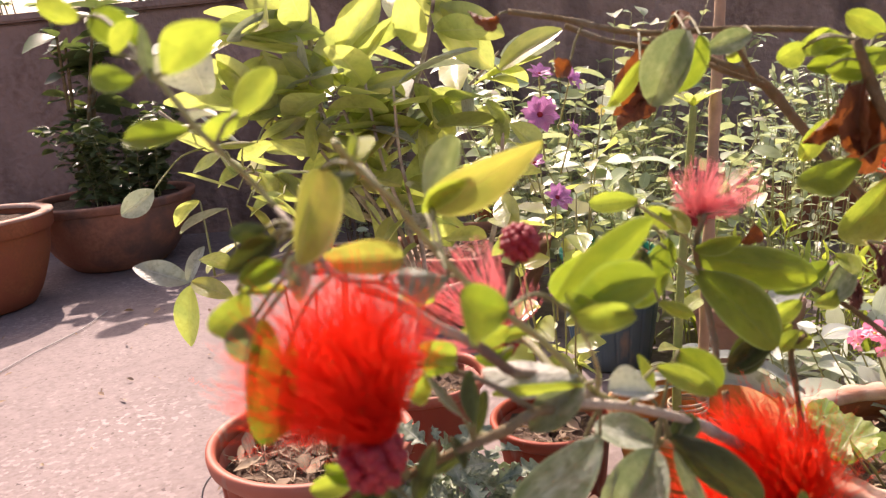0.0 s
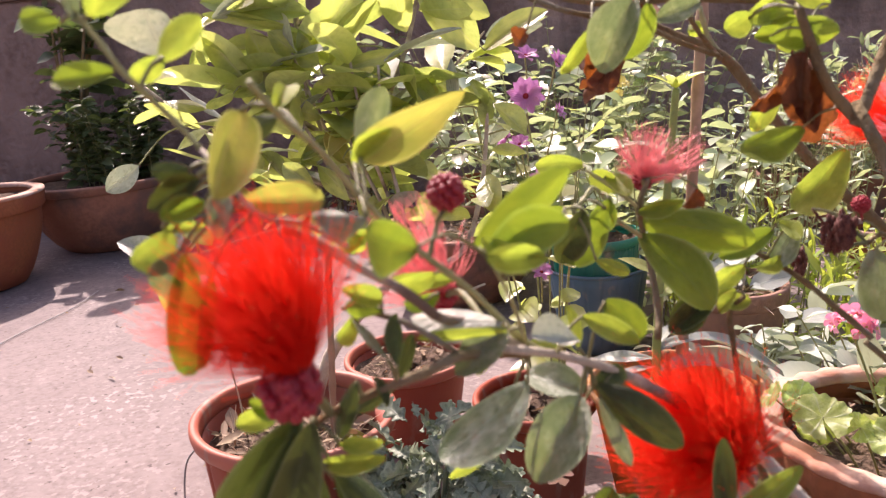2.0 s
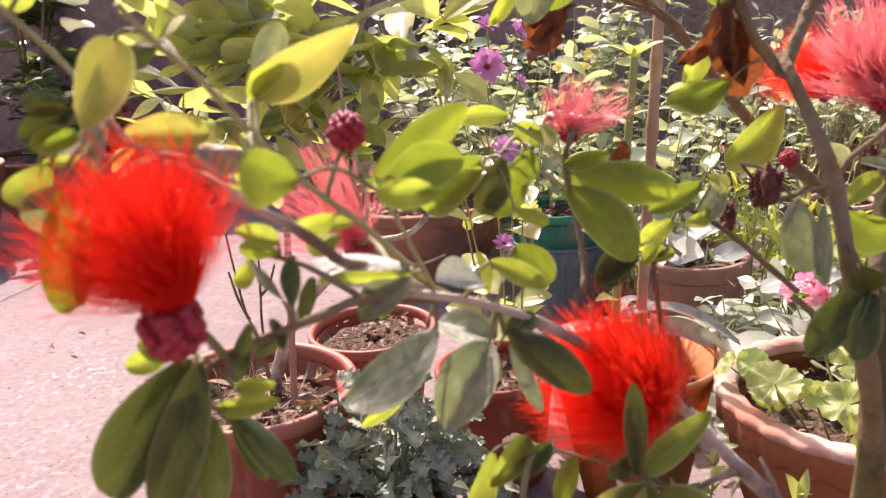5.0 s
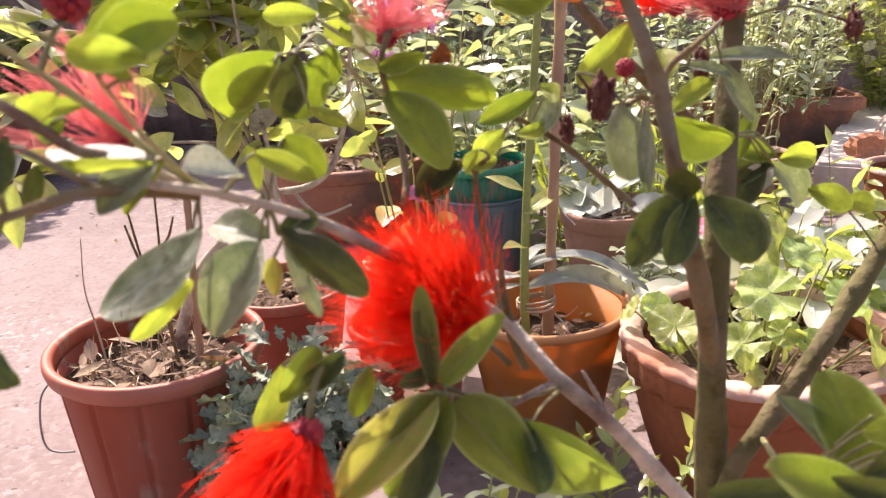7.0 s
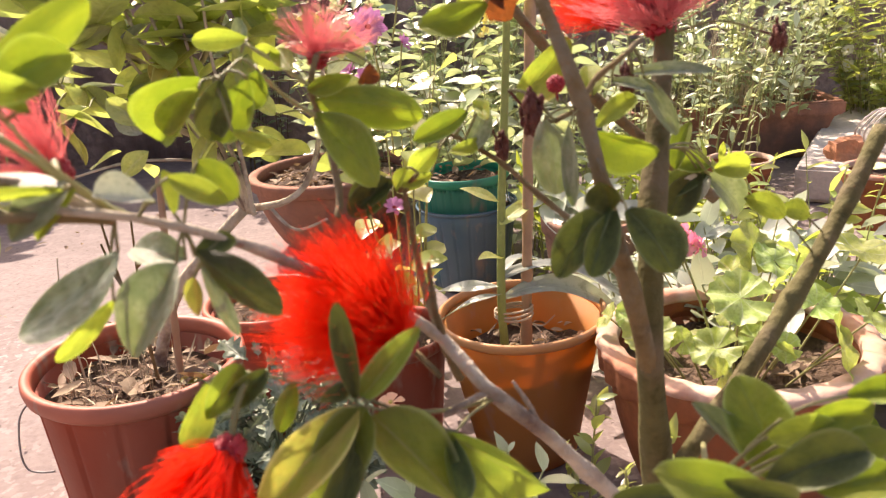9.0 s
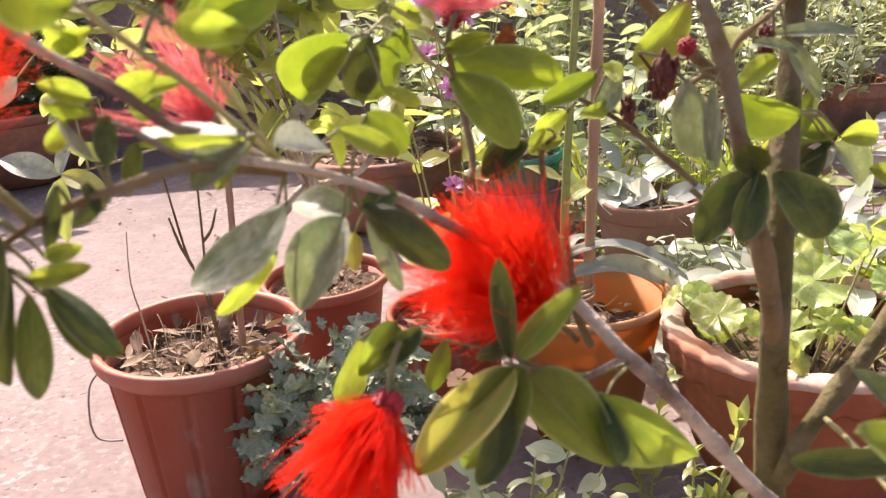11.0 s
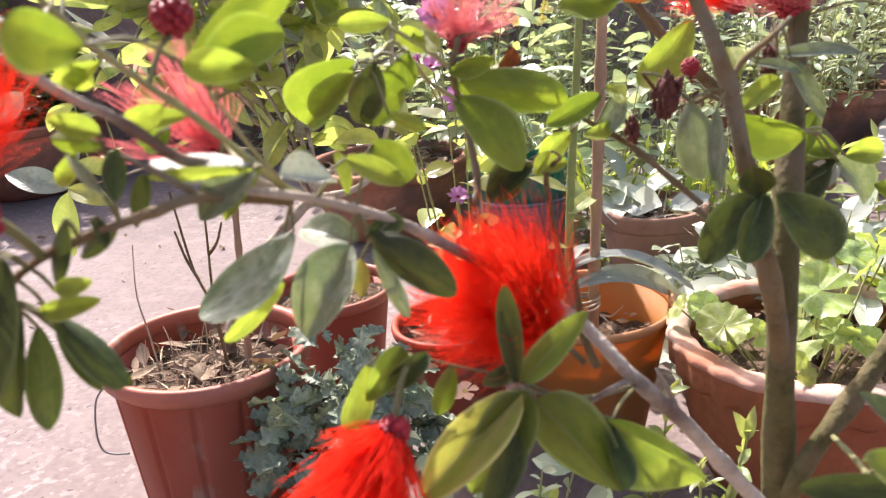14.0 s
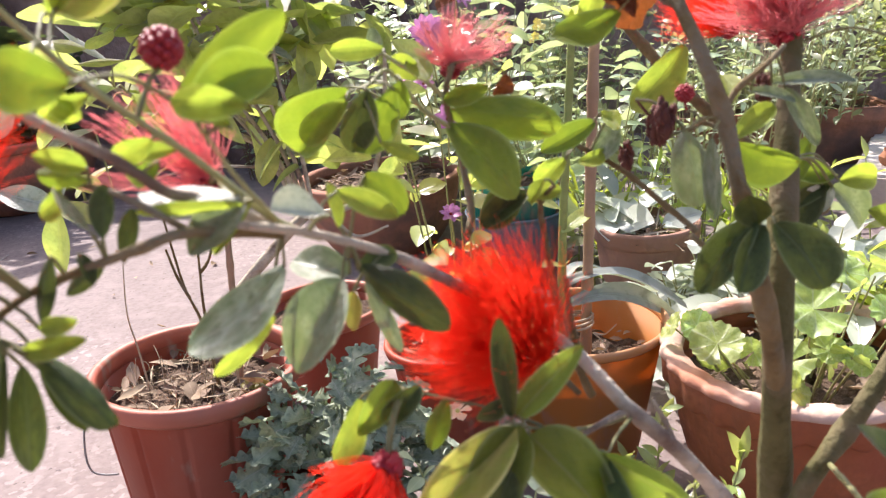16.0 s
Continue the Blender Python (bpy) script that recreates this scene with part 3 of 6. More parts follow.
orange_pot = bucket((0.495, 1.538, 0), 0.312, 0.289, M_ORANGE, "orange plastic nursery pot lit through by the sun", 0.088, 0, 0.60, 0.014, 0.008, lip_mat=M_ORANGE_RIM)
litter(orange_pot, 0.11, 0.203, 60, 0.026)
pot_two = bucket((-0.045, 1.90, 0), 0.30, 0.215, M_RED, "dull red plastic pot of dry soil", 0.035, 0, 0.68, lip_mat=M_RED_RIM)
litter(pot_two, 0.115, 0.182, 90, 0.02)
pot_four = bucket((0.245, 1.62, 0), 0.245, 0.235, M_RED, "dark red plastic pot between the larger planters", 0.04, 0, 0.7)
litter(pot_four, 0.09, 0.197, 40)
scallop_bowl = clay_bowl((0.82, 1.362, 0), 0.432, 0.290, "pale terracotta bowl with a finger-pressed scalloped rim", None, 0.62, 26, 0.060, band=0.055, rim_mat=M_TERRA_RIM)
litter(scallop_bowl, 0.165, 0.235, 60)
blue_pot = bucket((0.44, 2.46, 0), 0.30, 0.25, M_BLUE, "slate-blue ribbed plastic pot", 0.03, 20, 0.74, 0.008, 0.004)
green_pot = bucket((0.435, 2.46, 0.217), 0.275, 0.125, M_GREEN, "bright green plastic pot set in the blue one", 0.03, 30, 0.86, 0.02, 0.01)
litter(green_pot, 0.11, 0.098, 40, 0.03)
brown_bowl = clay_bowl((-0.005, 2.98, 0), 0.60, 0.27, "broad weathered terracotta bowl with dry soil", M_TERRA_OLD, 0.6)
litter(brown_bowl, 0.22, 0.235, 160, 0.05)
shade_bowl = clay_bowl((-1.95, 4.12, 0), 0.86, 0.36, "wide brown terracotta bowl in the shade by the wall", M_TERRA_OLD, 0.55)
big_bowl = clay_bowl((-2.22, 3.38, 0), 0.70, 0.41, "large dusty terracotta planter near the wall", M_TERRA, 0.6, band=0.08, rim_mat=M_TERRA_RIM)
white_bowl = clay_bowl((0.765, 2.225, 0), 0.28, 0.25, "small dusty terracotta bowl of woolly grey leaves", M_TERRA_DUSTY, 0.6)
litter(white_bowl, 0.11, 0.217, 70, 0.05)
litter(white_bowl, 0.11, 0.222, 50, 0.08, M_DRY, 0.06)
far_pot = clay_bowl((0.06, 3.55, 0), 0.17, 0.34, "small orange clay pot standing behind the bowl", M_TERRA, 0.7)


def trough():
    ob = thing("clay_trough", (1.68, 3.80, 0), "long red clay trough full of thin leafy stems", "planter", turn=-6)
    bm = bmesh.new()
    def loop(x, y, z):
        return [bm.verts.new((sx * x, sy * y, z)) for sx, sy in ((-1, -1), (1, -1), (1, 1), (-1, 1))]
    ls = [loop(0.36, 0.13, 0), loop(0.43, 0.17, 0.19), loop(0.46, 0.195, 0.192), loop(0.46, 0.195, 0.252), loop(0.42, 0.16, 0.252), loop(0.40, 0.14, 0.19)]
    bm.faces.new(ls[0][::-1])
    for a, b in zip(ls, ls[1:]):
        bridge(bm, a, b)
    bm.faces.new(ls[-1])
    bmesh.ops.bevel(bm, geom=bm.edges[:], offset=0.008, segments=2, affect="EDGES")
    part("trough_body", bm, M_TERRA_OLD, ob, smooth=False)
    bm = bmesh.new()
    grid_sheet(bm, -0.40, 0.40, -0.14, 0.14, 20, 8, lambda x, y: 0.222 + 0.012 * noise.noise((x * 14, y * 14, 1)))
    part("soil", bm, M_SOIL, ob)
    return ob


trough_thing = trough()


# ---- leafy plants ----
def sprays(place, name, label, category, mat, stems, height, lean, leaf_len, leaf_wid, per, stem_mat=None, curl=0.25, start=0.08, seed=1, spread=0.05, lobes=0, droop=0.2, group="", up=0.4, stem_r=0.003):
    """A plant of several leaning stems set with leaves: stems and foliage are its parts."""
    random.seed(seed)
    ob = thing(name, place, label, category, group)
    sb, lb = bmesh.new(), bmesh.new()
    uvl = lb.loops.layers.uv.new("leaf")
    for s in range(stems):
        a = random.uniform(0, 6.28)
        d = spread * math.sqrt(random.random())
        h = height * random.uniform(0.65, 1.08)
        b = Vector((d * math.cos(a), d * math.sin(a), 0))
        out = Vector((math.cos(a), math.sin(a), 0)) * lean * h * random.uniform(0.3, 1.2) + any_way() * 0.05 * h
        pts = [b, b + out * 0.25 + Vector((0, 0, h * 0.4)), b + out + Vector((0, 0, h))]
        line = tube(sb, pts, stem_r, stem_r * 0.5, 5)
        for k in range(per):
            t = start + (1 - start) * ((k + random.random()) / per) ** 0.75
            p = line[min(len(line) - 1, int(t * len(line)))]
            w = any_way()
            w.z = abs(w.z) * up - droop * random.random()
            w.normalize()
            L = leaf_len * random.choice((0.45, 0.7, 0.95, 1.1, 1.35)) * random.uniform(0.85, 1.15)
            m = aimed(p, p + w, Vector((0, 0, 1)) + any_way() * 0.7, 0, L, L)
            leaf_into(lb, 1, leaf_wid / leaf_len * random.uniform(0.8, 1.15), curl * random.uniform(0.2, 1.4), 0.14, 0.02, cols=5 if not lobes else 10, m=m, uvl=uvl, half=1 if not lobes else 2, lobes=lobes)
    part("stem", sb, stem_mat or M_TWIG, ob)["kind"] = "stuff"
    part("foliage", lb, mat, ob)["kind"] = "stuff"
    return ob


def disc_flower(bm, centre, face, r, petals=5, cup=0.3, wide=1.0, rings=1):
    uvl = bm.loops.layers.uv.new("petal")
    face = Vector(face).normalized()
    u = face.cross(Vector((0.2, 0.3, 0.9))).normalized()
    v = face.cross(u)
    for q in range(rings):
        for k in range(petals):
            a = 2 * math.pi * (k + 0.5 * q) / petals
            way = (math.cos(a) * u + math.sin(a) * v + face * (cup + 0.5 * q)).normalized()
            leaf_into(bm, 1, 1.15 * wide * 3.6 / petals, 0.25, 0.1, 0.05, tipped=1.9, cols=6, m=aimed(centre, Vector(centre) + way, face, random.uniform(-14, 14), r, r), half=2, uvl=uvl, blunt=0.6)


def bloom(owner, centre, face, r, mat, petals=5, eye=None, cup=0.3, name="flower", rings=1, wide=1.0):
    bm = bmesh.new()
    disc_flower(bm, centre, face, r, petals, cup, wide, rings)
    f = part(name, bm, mat, owner)
    bm = bmesh.new()
    bmesh.ops.create_icosphere(bm, subdivisions=2, radius=r * 0.16, matrix=Matrix.Translation(Vector(centre) + Vector(face).normalized() * r * 0.12))
    part("eye", bm, eye or M_YELLOW, f)
    return f


# ---- the powder-puff shrub ----
random.seed(11)
shrub = thing("powder_puff_shrub", (0.52, 0.70, 0), "powder-puff shrub with scarlet brush flowers and yellow-green leaves", "shrub")
SHRUB_INV = Matrix.Translation((-0.52, -0.70, 0))
LEAF_SHAPES = {}

WOOD_LINE, STALKED = [], []


def puff_leaf(base, tip, width, mat, roll=None):
    """One oblong leaf of the shrub from its stalk to its tip."""
    base, tip = Vector(base), Vector(tip)
    length = (tip - base).length
    kind = random.randrange(9)
    if (mat.name, kind) not in LEAF_SHAPES:
        LEAF_SHAPES[mat.name, kind] = leaf_mesh("leaf", mat, length=1, width=1, curl=(0.1, 0.32, -0.2, 0.45, 0.22, -0.28, 0.38, 0.12, 0.6)[kind] * (4 if mat is M_LEAF_X else 1), fold=(0.16, 0.26, 0.34, -0.18, 0.24, 0.14, 0.36, -0.22, 0.28)[kind] * (2.5 if mat is M_LEAF_X else 1), wavy=(0.016, 0.03, 0.05, 0.026, 0.04, 0.055, 0.02, 0.045, 0.035)[kind] * (4 if mat is M_LEAF_X else 1), tipped=(1.2, 1.1, 1.32, 1.25, 1.05, 1.3, 1.15, 1.22, 1.16)[kind] * (0.66 if mat in (M_LEAF_M, M_LEAF_Y) else 1), cols=16, blunt=(0.46, 0.52, 0.46, 0.5, 0.58, 0.48, 0.5, 0.54, 0.48)[kind] * (1.2 if mat in (M_LEAF_M, M_LEAF_Y) else 1), sway=(0.0, 0.05, -0.06, 0.04, -0.03, 0.07, -0.05, 0.03, -0.07)[kind], skew=(0.05, -0.14, 0.16, -0.08, 0.12, 0.2, -0.18, 0.1, -0.1)[kind], twist=(0.1, 0.25, -0.3, 0.2, -0.2, 0.4, -0.35, 0.2, -0.1)[kind])
    if mat is M_LEAF_X and not LEAF_SHAPES[mat.name, kind].get("crumpled"):
        for v in LEAF_SHAPES[mat.name, kind].vertices:
            v.co += noise.noise_vector(v.co * 4 + Vector((kind, 0, 0))) * 0.16
        LEAF_SHAPES[mat.name, kind]["crumpled"] = True
    face = (Vector((0.31, 0.15, 1.1 if mat is M_LEAF_S else 0.88)) - (base + tip) / 2).normalized() + any_way() * (0.3 if roll is None else 0.14)
    # leaves with painted glare lie face up and are drawn wider
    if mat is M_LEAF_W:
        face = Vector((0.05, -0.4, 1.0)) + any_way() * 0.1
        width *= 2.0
    m = SHRUB_INV @ aimed(base, tip, face, random.uniform(-22, 22) if roll is None else roll, length, width * 1.03) @ Matrix.Diagonal((1, 1, min(1.0, width / length) * random.uniform(0.7, 1.8), 1))
    ob = part("leaf", LEAF_SHAPES[mat.name, kind], None, shrub)
    ob.matrix_basis = m
    STALKED.append((ob, SHRUB_INV @ base, 0.0006))
    return ob


def limb(pts, r0, r1, mat):
    bm = bmesh.new()
    WOOD_LINE.extend(tube(bm, [SHRUB_INV @ Vector(p) for p in pts], r0, r1, 10, 0.06, 5))
    return part("branch", bm, mat, shrub)


def puff(base, centre, radius, mat, count, knob=None, clumps=0, sag=0.0, flat=0.22):
    """A brush flower: a knob of crimson buds, fine filaments that spring from it, pollen on some tips.
    clumps: withered filaments stick together in that many locks; sag: how far they hang."""
    base, centre = SHRUB_INV @ Vector(base), SHRUB_INV @ Vector(centre)
    axis = (centre - base).normalized()
    bm = bmesh.new()
    core = radius * (0.40 if knob else 0.28)
    middle = SHRUB_INV @ Vector(knob) if knob else base - axis * core * 0.4
    for k in range(70):
        w = any_way()
        bmesh.ops.create_icosphere(bm, subdivisions=1, radius=core * random.uniform(0.20, 0.29), matrix=Matrix.Translation(middle + w * core * 0.78))
    bmesh.ops.create_icosphere(bm, subdivisions=2, radius=core * 0.75, matrix=Matrix.Translation(middle))
    head = part("flower_head", bm, M_BEAD, shrub, "knobbly crimson cluster of buds")
    bm, dust = bmesh.new(), bmesh.new()
    locks = [any_way() for _ in range(clumps)]
    reach = [random.uniform(0.7, 1.25) for _ in locks]
    for k in range(int(count * (4.2 if clumps else 6.0))):
        f = min(1.38, max(0.3, random.gauss(0.86, 0.22)))
        if locks:
            q = random.randrange(clumps)
            w = (locks[q] + any_way() * random.choice((0.08, 0.12, 0.3))).normalized()
            f = reach[q] * random.uniform(0.85, 1.05)
        else:
            w = any_way()
        if w.dot(axis) < -0.72:
            w -= 1.3 * w.dot(axis) * axis
        w = w * 1.14 - w.dot(axis) * axis * flat
        p2 = centre + w * radius * f - Vector((0, 0, radius * sag * random.uniform(0.6, 1.2)))
        p0 = base + any_way() * core * 0.75
        L = (p2 - p0).length
        side = (p2 - p0) - axis * (p2 - p0).dot(axis)
        p1 = p0.lerp(p2, 0.45) + side * random.uniform(0.05, 0.26) + any_way() * L * 0.08 + Vector((0, 0, radius * sag * 0.5))
        rr = radius * (0.0038 if not locks else 0.0085)
        last = None
        for q in range(5):
            t = q / 4
            p = (1 - t) ** 2 * p0 + 2 * t * (1 - t) * p1 + t * t * p2
            now = ring(bm, p, p2 - p0, rr * (1.25 - 0.6 * t), 3)
            if last:
                bridge(bm, last, now)
            last = now
        tip_ = bm.verts.new(p2 + (p2 - p1).normalized() * rr * 2)
        for q in range(3):
            bm.faces.new((last[q], last[(q + 1) % 3], tip_))
        if k % 6 == 0 and not locks:
            top, r3 = p2 + (p2 - p1).normalized() * rr * 3, ring(dust, p2, p2 - p1, rr * 2.4, 4)
            tip_ = dust.verts.new(top)
            for q in range(4):
                dust.faces.new((r3[q], r3[(q + 1) % 4], tip_))
            dust.faces.new(r3[::-1])
    part("filament", bm, mat, head)["kind"] = "stuff"
    if locks:
        dust.free()
    else:
        part("anther", dust, M_ANTHER, head)["kind"] = "stuff"
    STALKED.append((head, middle, 0.0014))
    return head


def bud_head(base, centre, radius, mat):
    base, centre = SHRUB_INV @ Vector(base), SHRUB_INV @ Vector(centre)
    bm = bmesh.new()
    for k in range(48):
        if mat is M_BEAD_X and random.random() < 0.3:
            continue
        w = Vector((math.cos(k * 2.4) * math.sqrt(1 - (1 - 2 * (k + 0.5) / 48) ** 2), math.sin(k * 2.4) * math.sqrt(1 - (1 - 2 * (k + 0.5) / 48) ** 2), 1 - 2 * (k + 0.5) / 48))
        bmesh.ops.create_icosphere(bm, subdivisions=1, radius=radius * random.uniform(0.24, 0.31), matrix=Matrix.Translation(centre + w * radius * (0.75 if mat is M_BEAD else random.uniform(0.45, 0.9))))
    if mat is M_BEAD_X:
        stretch = Matrix.Translation(centre) @ Matrix.Diagonal((0.8, 0.8, 1.7, 1)) @ Matrix.Translation(-centre)
        bmesh.ops.transform(bm, matrix=stretch, verts=bm.verts[:])
    tube(bm, [centre, (centre + base) / 2 + any_way() * radius * 0.1, base], radius * 0.15, radius * 0.12, 6)
    bud = part("flower_bud", bm, mat, shrub)
    STALKED.append((bud, base, radius * 0.12))
    return bud



# trunk and main limbs
limb([(0.557, 0.72, -0.265), (0.509, 0.66, 0.324), (0.486, 0.62, 0.543), (0.476, 0.6, 0.628), (0.471, 0.59, 0.681), (0.478, 0.61, 0.747), (0.49, 0.64, 0.795), (0.502, 0.67, 0.855)], 0.0137, 0.0054, M_BARK_G)
limb([(0.472, 0.592, 0.653), (0.461, 0.575, 0.694), (0.451, 0.57, 0.731), (0.442, 0.57, 0.769), (0.433, 0.57, 0.809), (0.423, 0.58, 0.842), (0.415, 0.6, 0.868)], 0.0056, 0.0029, M_BARK)
limb([(0.485, 0.6, 0.559), (0.491, 0.59, 0.594), (0.514, 0.6, 0.618), (0.538, 0.61, 0.646), (0.601, 0.66, 0.699), (0.651, 0.7, 0.756)], 0.0057, 0.0057, M_BARK_G)
limb([(0.499, 0.6, 0.517), (0.445, 0.56, 0.596), (0.407, 0.535, 0.653), (0.376, 0.52, 0.692), (0.3586, 0.5367, 0.7098), (0.3252, 0.523, 0.7412), (0.2947, 0.491, 0.7729), (0.2832, 0.4738, 0.7859), (0.2603, 0.4568, 0.8003), (0.2398, 0.445, 0.8082)], 0.0054, 0.0013, M_BARK_L)
limb([(0.379, 0.52, 0.689), (0.368, 0.515, 0.687), (0.357, 0.51, 0.684)], 0.0018, 0.0011, M_BARK_L)
limb([(0.403, 0.53, 0.659), (0.398, 0.53, 0.673), (0.39, 0.525, 0.69)], 0.0017, 0.0007, M_BARK_L)
limb([(0.3597, 0.5365, 0.7077), (0.3564, 0.5372, 0.7253), (0.3553, 0.5427, 0.7456)], 0.0021, 0.0011, M_BARK)
limb([(0.2507, 0.4612, 0.7995), (0.2282, 0.4381, 0.8088), (0.2177, 0.4254, 0.8086), (0.193, 0.415, 0.803), (0.179, 0.41, 0.796), (0.171, 0.405, 0.786)], 0.0021, 0.0011, M_BARK)
limb([(0.2282, 0.4381, 0.8088), (0.2098, 0.4305, 0.8249), (0.188, 0.44, 0.827)], 0.0012, 0.0007, M_BARK)
limb([(0.2507, 0.4612, 0.7995), (0.2334, 0.4523, 0.8144), (0.2213, 0.4446, 0.8201), (0.211, 0.43, 0.836), (0.198, 0.425, 0.846), (0.188, 0.42, 0.856), (0.18, 0.41, 0.863)], 0.0022, 0.0014, M_BARK_L)
limb([(0.2626, 0.4672, 0.795), (0.2497, 0.4611, 0.8039), (0.232, 0.44, 0.832), (0.212, 0.43, 0.854), (0.199, 0.42, 0.874), (0.194, 0.41, 0.886), (0.187, 0.4, 0.897), (0.183, 0.39, 0.907)], 0.0013, 0.0009, M_TWIG)
limb([(0.159, 0.41, 0.888), (0.153, 0.41, 0.896), (0.145, 0.4, 0.911), (0.14, 0.4, 0.919), (0.134, 0.4, 0.928)], 0.0009, 0.0008, M_TWIG)
limb([(0.159, 0.41, 0.888), (0.17, 0.4, 0.879), (0.178, 0.4, 0.869), (0.187, 0.41, 0.864), (0.197, 0.42, 0.854)], 0.0008, 0.001, M_BARK_L)
limb([(0.313, 0.56, 0.764), (0.315, 0.57, 0.775), (0.311, 0.575, 0.803), (0.307, 0.575, 0.826), (0.312, 0.576, 0.841)], 0.0018, 0.0014, M_BARK)
limb([(0.357, 0.52, 0.698), (0.322, 0.55, 0.731), (0.317, 0.56, 0.757)], 0.0014, 0.0016, M_BARK)
limb([(0.307, 0.575, 0.826), (0.297, 0.57, 0.836), (0.281, 0.57, 0.848)], 0.0011, 0.0008, M_TWIG)
limb([(0.559, 0.74, 0.706), (0.503, 0.74, 0.757), (0.466, 0.75, 0.793), (0.44, 0.76, 0.824), (0.411, 0.77, 0.864), (0.391, 0.77, 0.888), (0.357, 0.77, 0.905), (0.32, 0.78, 0.923)], 0.0043, 0.0029, M_BARK)
limb([(0.391, 0.77, 0.888), (0.382, 0.77, 0.9), (0.376, 0.77, 0.922)], 0.0021, 0.0016, M_TWIG)
limb([(0.416, 0.6, 0.857), (0.42, 0.6, 0.867), (0.431, 0.61, 0.888), (0.442, 0.62, 0.906)], 0.0035, 0.0028, M_BARK)
limb([(0.416, 0.6, 0.861), (0.404, 0.6, 0.874), (0.395, 0.6, 0.893), (0.387, 0.6, 0.915)], 0.0032, 0.0023, M_BARK)
limb([(0.433, 0.57, 0.807), (0.44, 0.575, 0.818), (0.454, 0.58, 0.827), (0.467, 0.59, 0.835)], 0.0016, 0.0011, M_BARK)
limb([(0.437, 0.57, 0.788), (0.444, 0.56, 0.771), (0.45, 0.56, 0.762)], 0.0011, 0.0008, M_BARK)
limb([(0.43, 0.6, 0.744), (0.412, 0.6, 0.761), (0.4, 0.61, 0.772), (0.387, 0.61, 0.782), (0.371, 0.61, 0.792)], 0.0017, 0.0012, M_BARK)
limb([(0.427, 0.6, 0.742), (0.445, 0.59, 0.725), (0.464, 0.585, 0.703)], 0.0017, 0.0019, M_BARK)
limb([(0.425, 0.6, 0.796), (0.436, 0.61, 0.798), (0.442, 0.61, 0.795)], 0.0014, 0.0012, M_BARK)

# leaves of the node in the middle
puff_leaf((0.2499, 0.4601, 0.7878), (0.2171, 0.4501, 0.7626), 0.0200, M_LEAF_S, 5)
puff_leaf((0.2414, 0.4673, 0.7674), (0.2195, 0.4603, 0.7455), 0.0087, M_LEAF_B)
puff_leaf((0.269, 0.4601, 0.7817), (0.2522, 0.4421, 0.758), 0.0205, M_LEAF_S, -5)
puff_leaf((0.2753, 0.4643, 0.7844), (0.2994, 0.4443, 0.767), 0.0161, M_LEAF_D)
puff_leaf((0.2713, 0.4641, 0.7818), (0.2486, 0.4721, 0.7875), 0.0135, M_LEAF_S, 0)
puff_leaf((0.2743, 0.4656, 0.7825), (0.2876, 0.4736, 0.786), 0.0087, M_LEAF_D)
puff_leaf((0.2765, 0.4637, 0.7791), (0.2873, 0.4537, 0.7556), 0.0064, M_LEAF_S)
puff_leaf((0.2702, 0.473, 0.772), (0.268, 0.473, 0.7556), 0.0070, M_LEAF_Y)
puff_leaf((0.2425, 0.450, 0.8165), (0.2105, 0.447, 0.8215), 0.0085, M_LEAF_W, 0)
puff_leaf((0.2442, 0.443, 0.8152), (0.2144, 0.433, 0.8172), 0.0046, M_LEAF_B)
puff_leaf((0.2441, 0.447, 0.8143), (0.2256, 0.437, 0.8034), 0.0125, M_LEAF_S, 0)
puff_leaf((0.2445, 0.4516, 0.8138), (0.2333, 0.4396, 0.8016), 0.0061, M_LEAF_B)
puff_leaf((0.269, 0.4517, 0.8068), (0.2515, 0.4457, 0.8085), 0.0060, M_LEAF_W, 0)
puff_leaf((0.271, 0.4633, 0.8121), (0.2907, 0.4583, 0.8032), 0.0086, M_LEAF_B, -8)
puff_leaf((0.2798, 0.4698, 0.8154), (0.2929, 0.4638, 0.8032), 0.0129, M_LEAF, 10)
puff_leaf((0.2691, 0.4675, 0.7982), (0.267, 0.4725, 0.8135), 0.0051, M_LEAF_B)
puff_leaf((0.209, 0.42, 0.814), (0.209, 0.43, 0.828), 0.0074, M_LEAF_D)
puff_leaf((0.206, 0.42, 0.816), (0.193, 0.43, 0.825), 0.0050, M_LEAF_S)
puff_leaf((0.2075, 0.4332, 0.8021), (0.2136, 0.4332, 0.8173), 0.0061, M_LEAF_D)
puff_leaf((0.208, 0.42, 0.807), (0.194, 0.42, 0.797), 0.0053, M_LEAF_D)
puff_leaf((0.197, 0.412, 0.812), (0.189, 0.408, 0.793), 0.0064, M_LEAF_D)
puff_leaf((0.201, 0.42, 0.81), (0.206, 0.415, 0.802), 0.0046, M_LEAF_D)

# leaf pairs beside the upper shoots
puff_leaf((0.258, 0.415, 0.849), (0.24, 0.41, 0.852), 0.0092, M_LEAF_B, 0)
puff_leaf((0.24, 0.42, 0.847), (0.265, 0.425, 0.857), 0.0146, M_LEAF, -10)
puff_leaf((0.236, 0.425, 0.85), (0.268, 0.432, 0.871), 0.0129, M_LEAF, 8)
puff_leaf((0.252, 0.418, 0.843), (0.239, 0.42, 0.855), 0.0064, M_LEAF_B, 10)
puff_leaf((0.19, 0.44, 0.854), (0.197, 0.45, 0.845), 0.0086, M_LEAF_B)
puff_leaf((0.204, 0.43, 0.833), (0.196, 0.42, 0.839), 0.0071, M_LEAF_B)
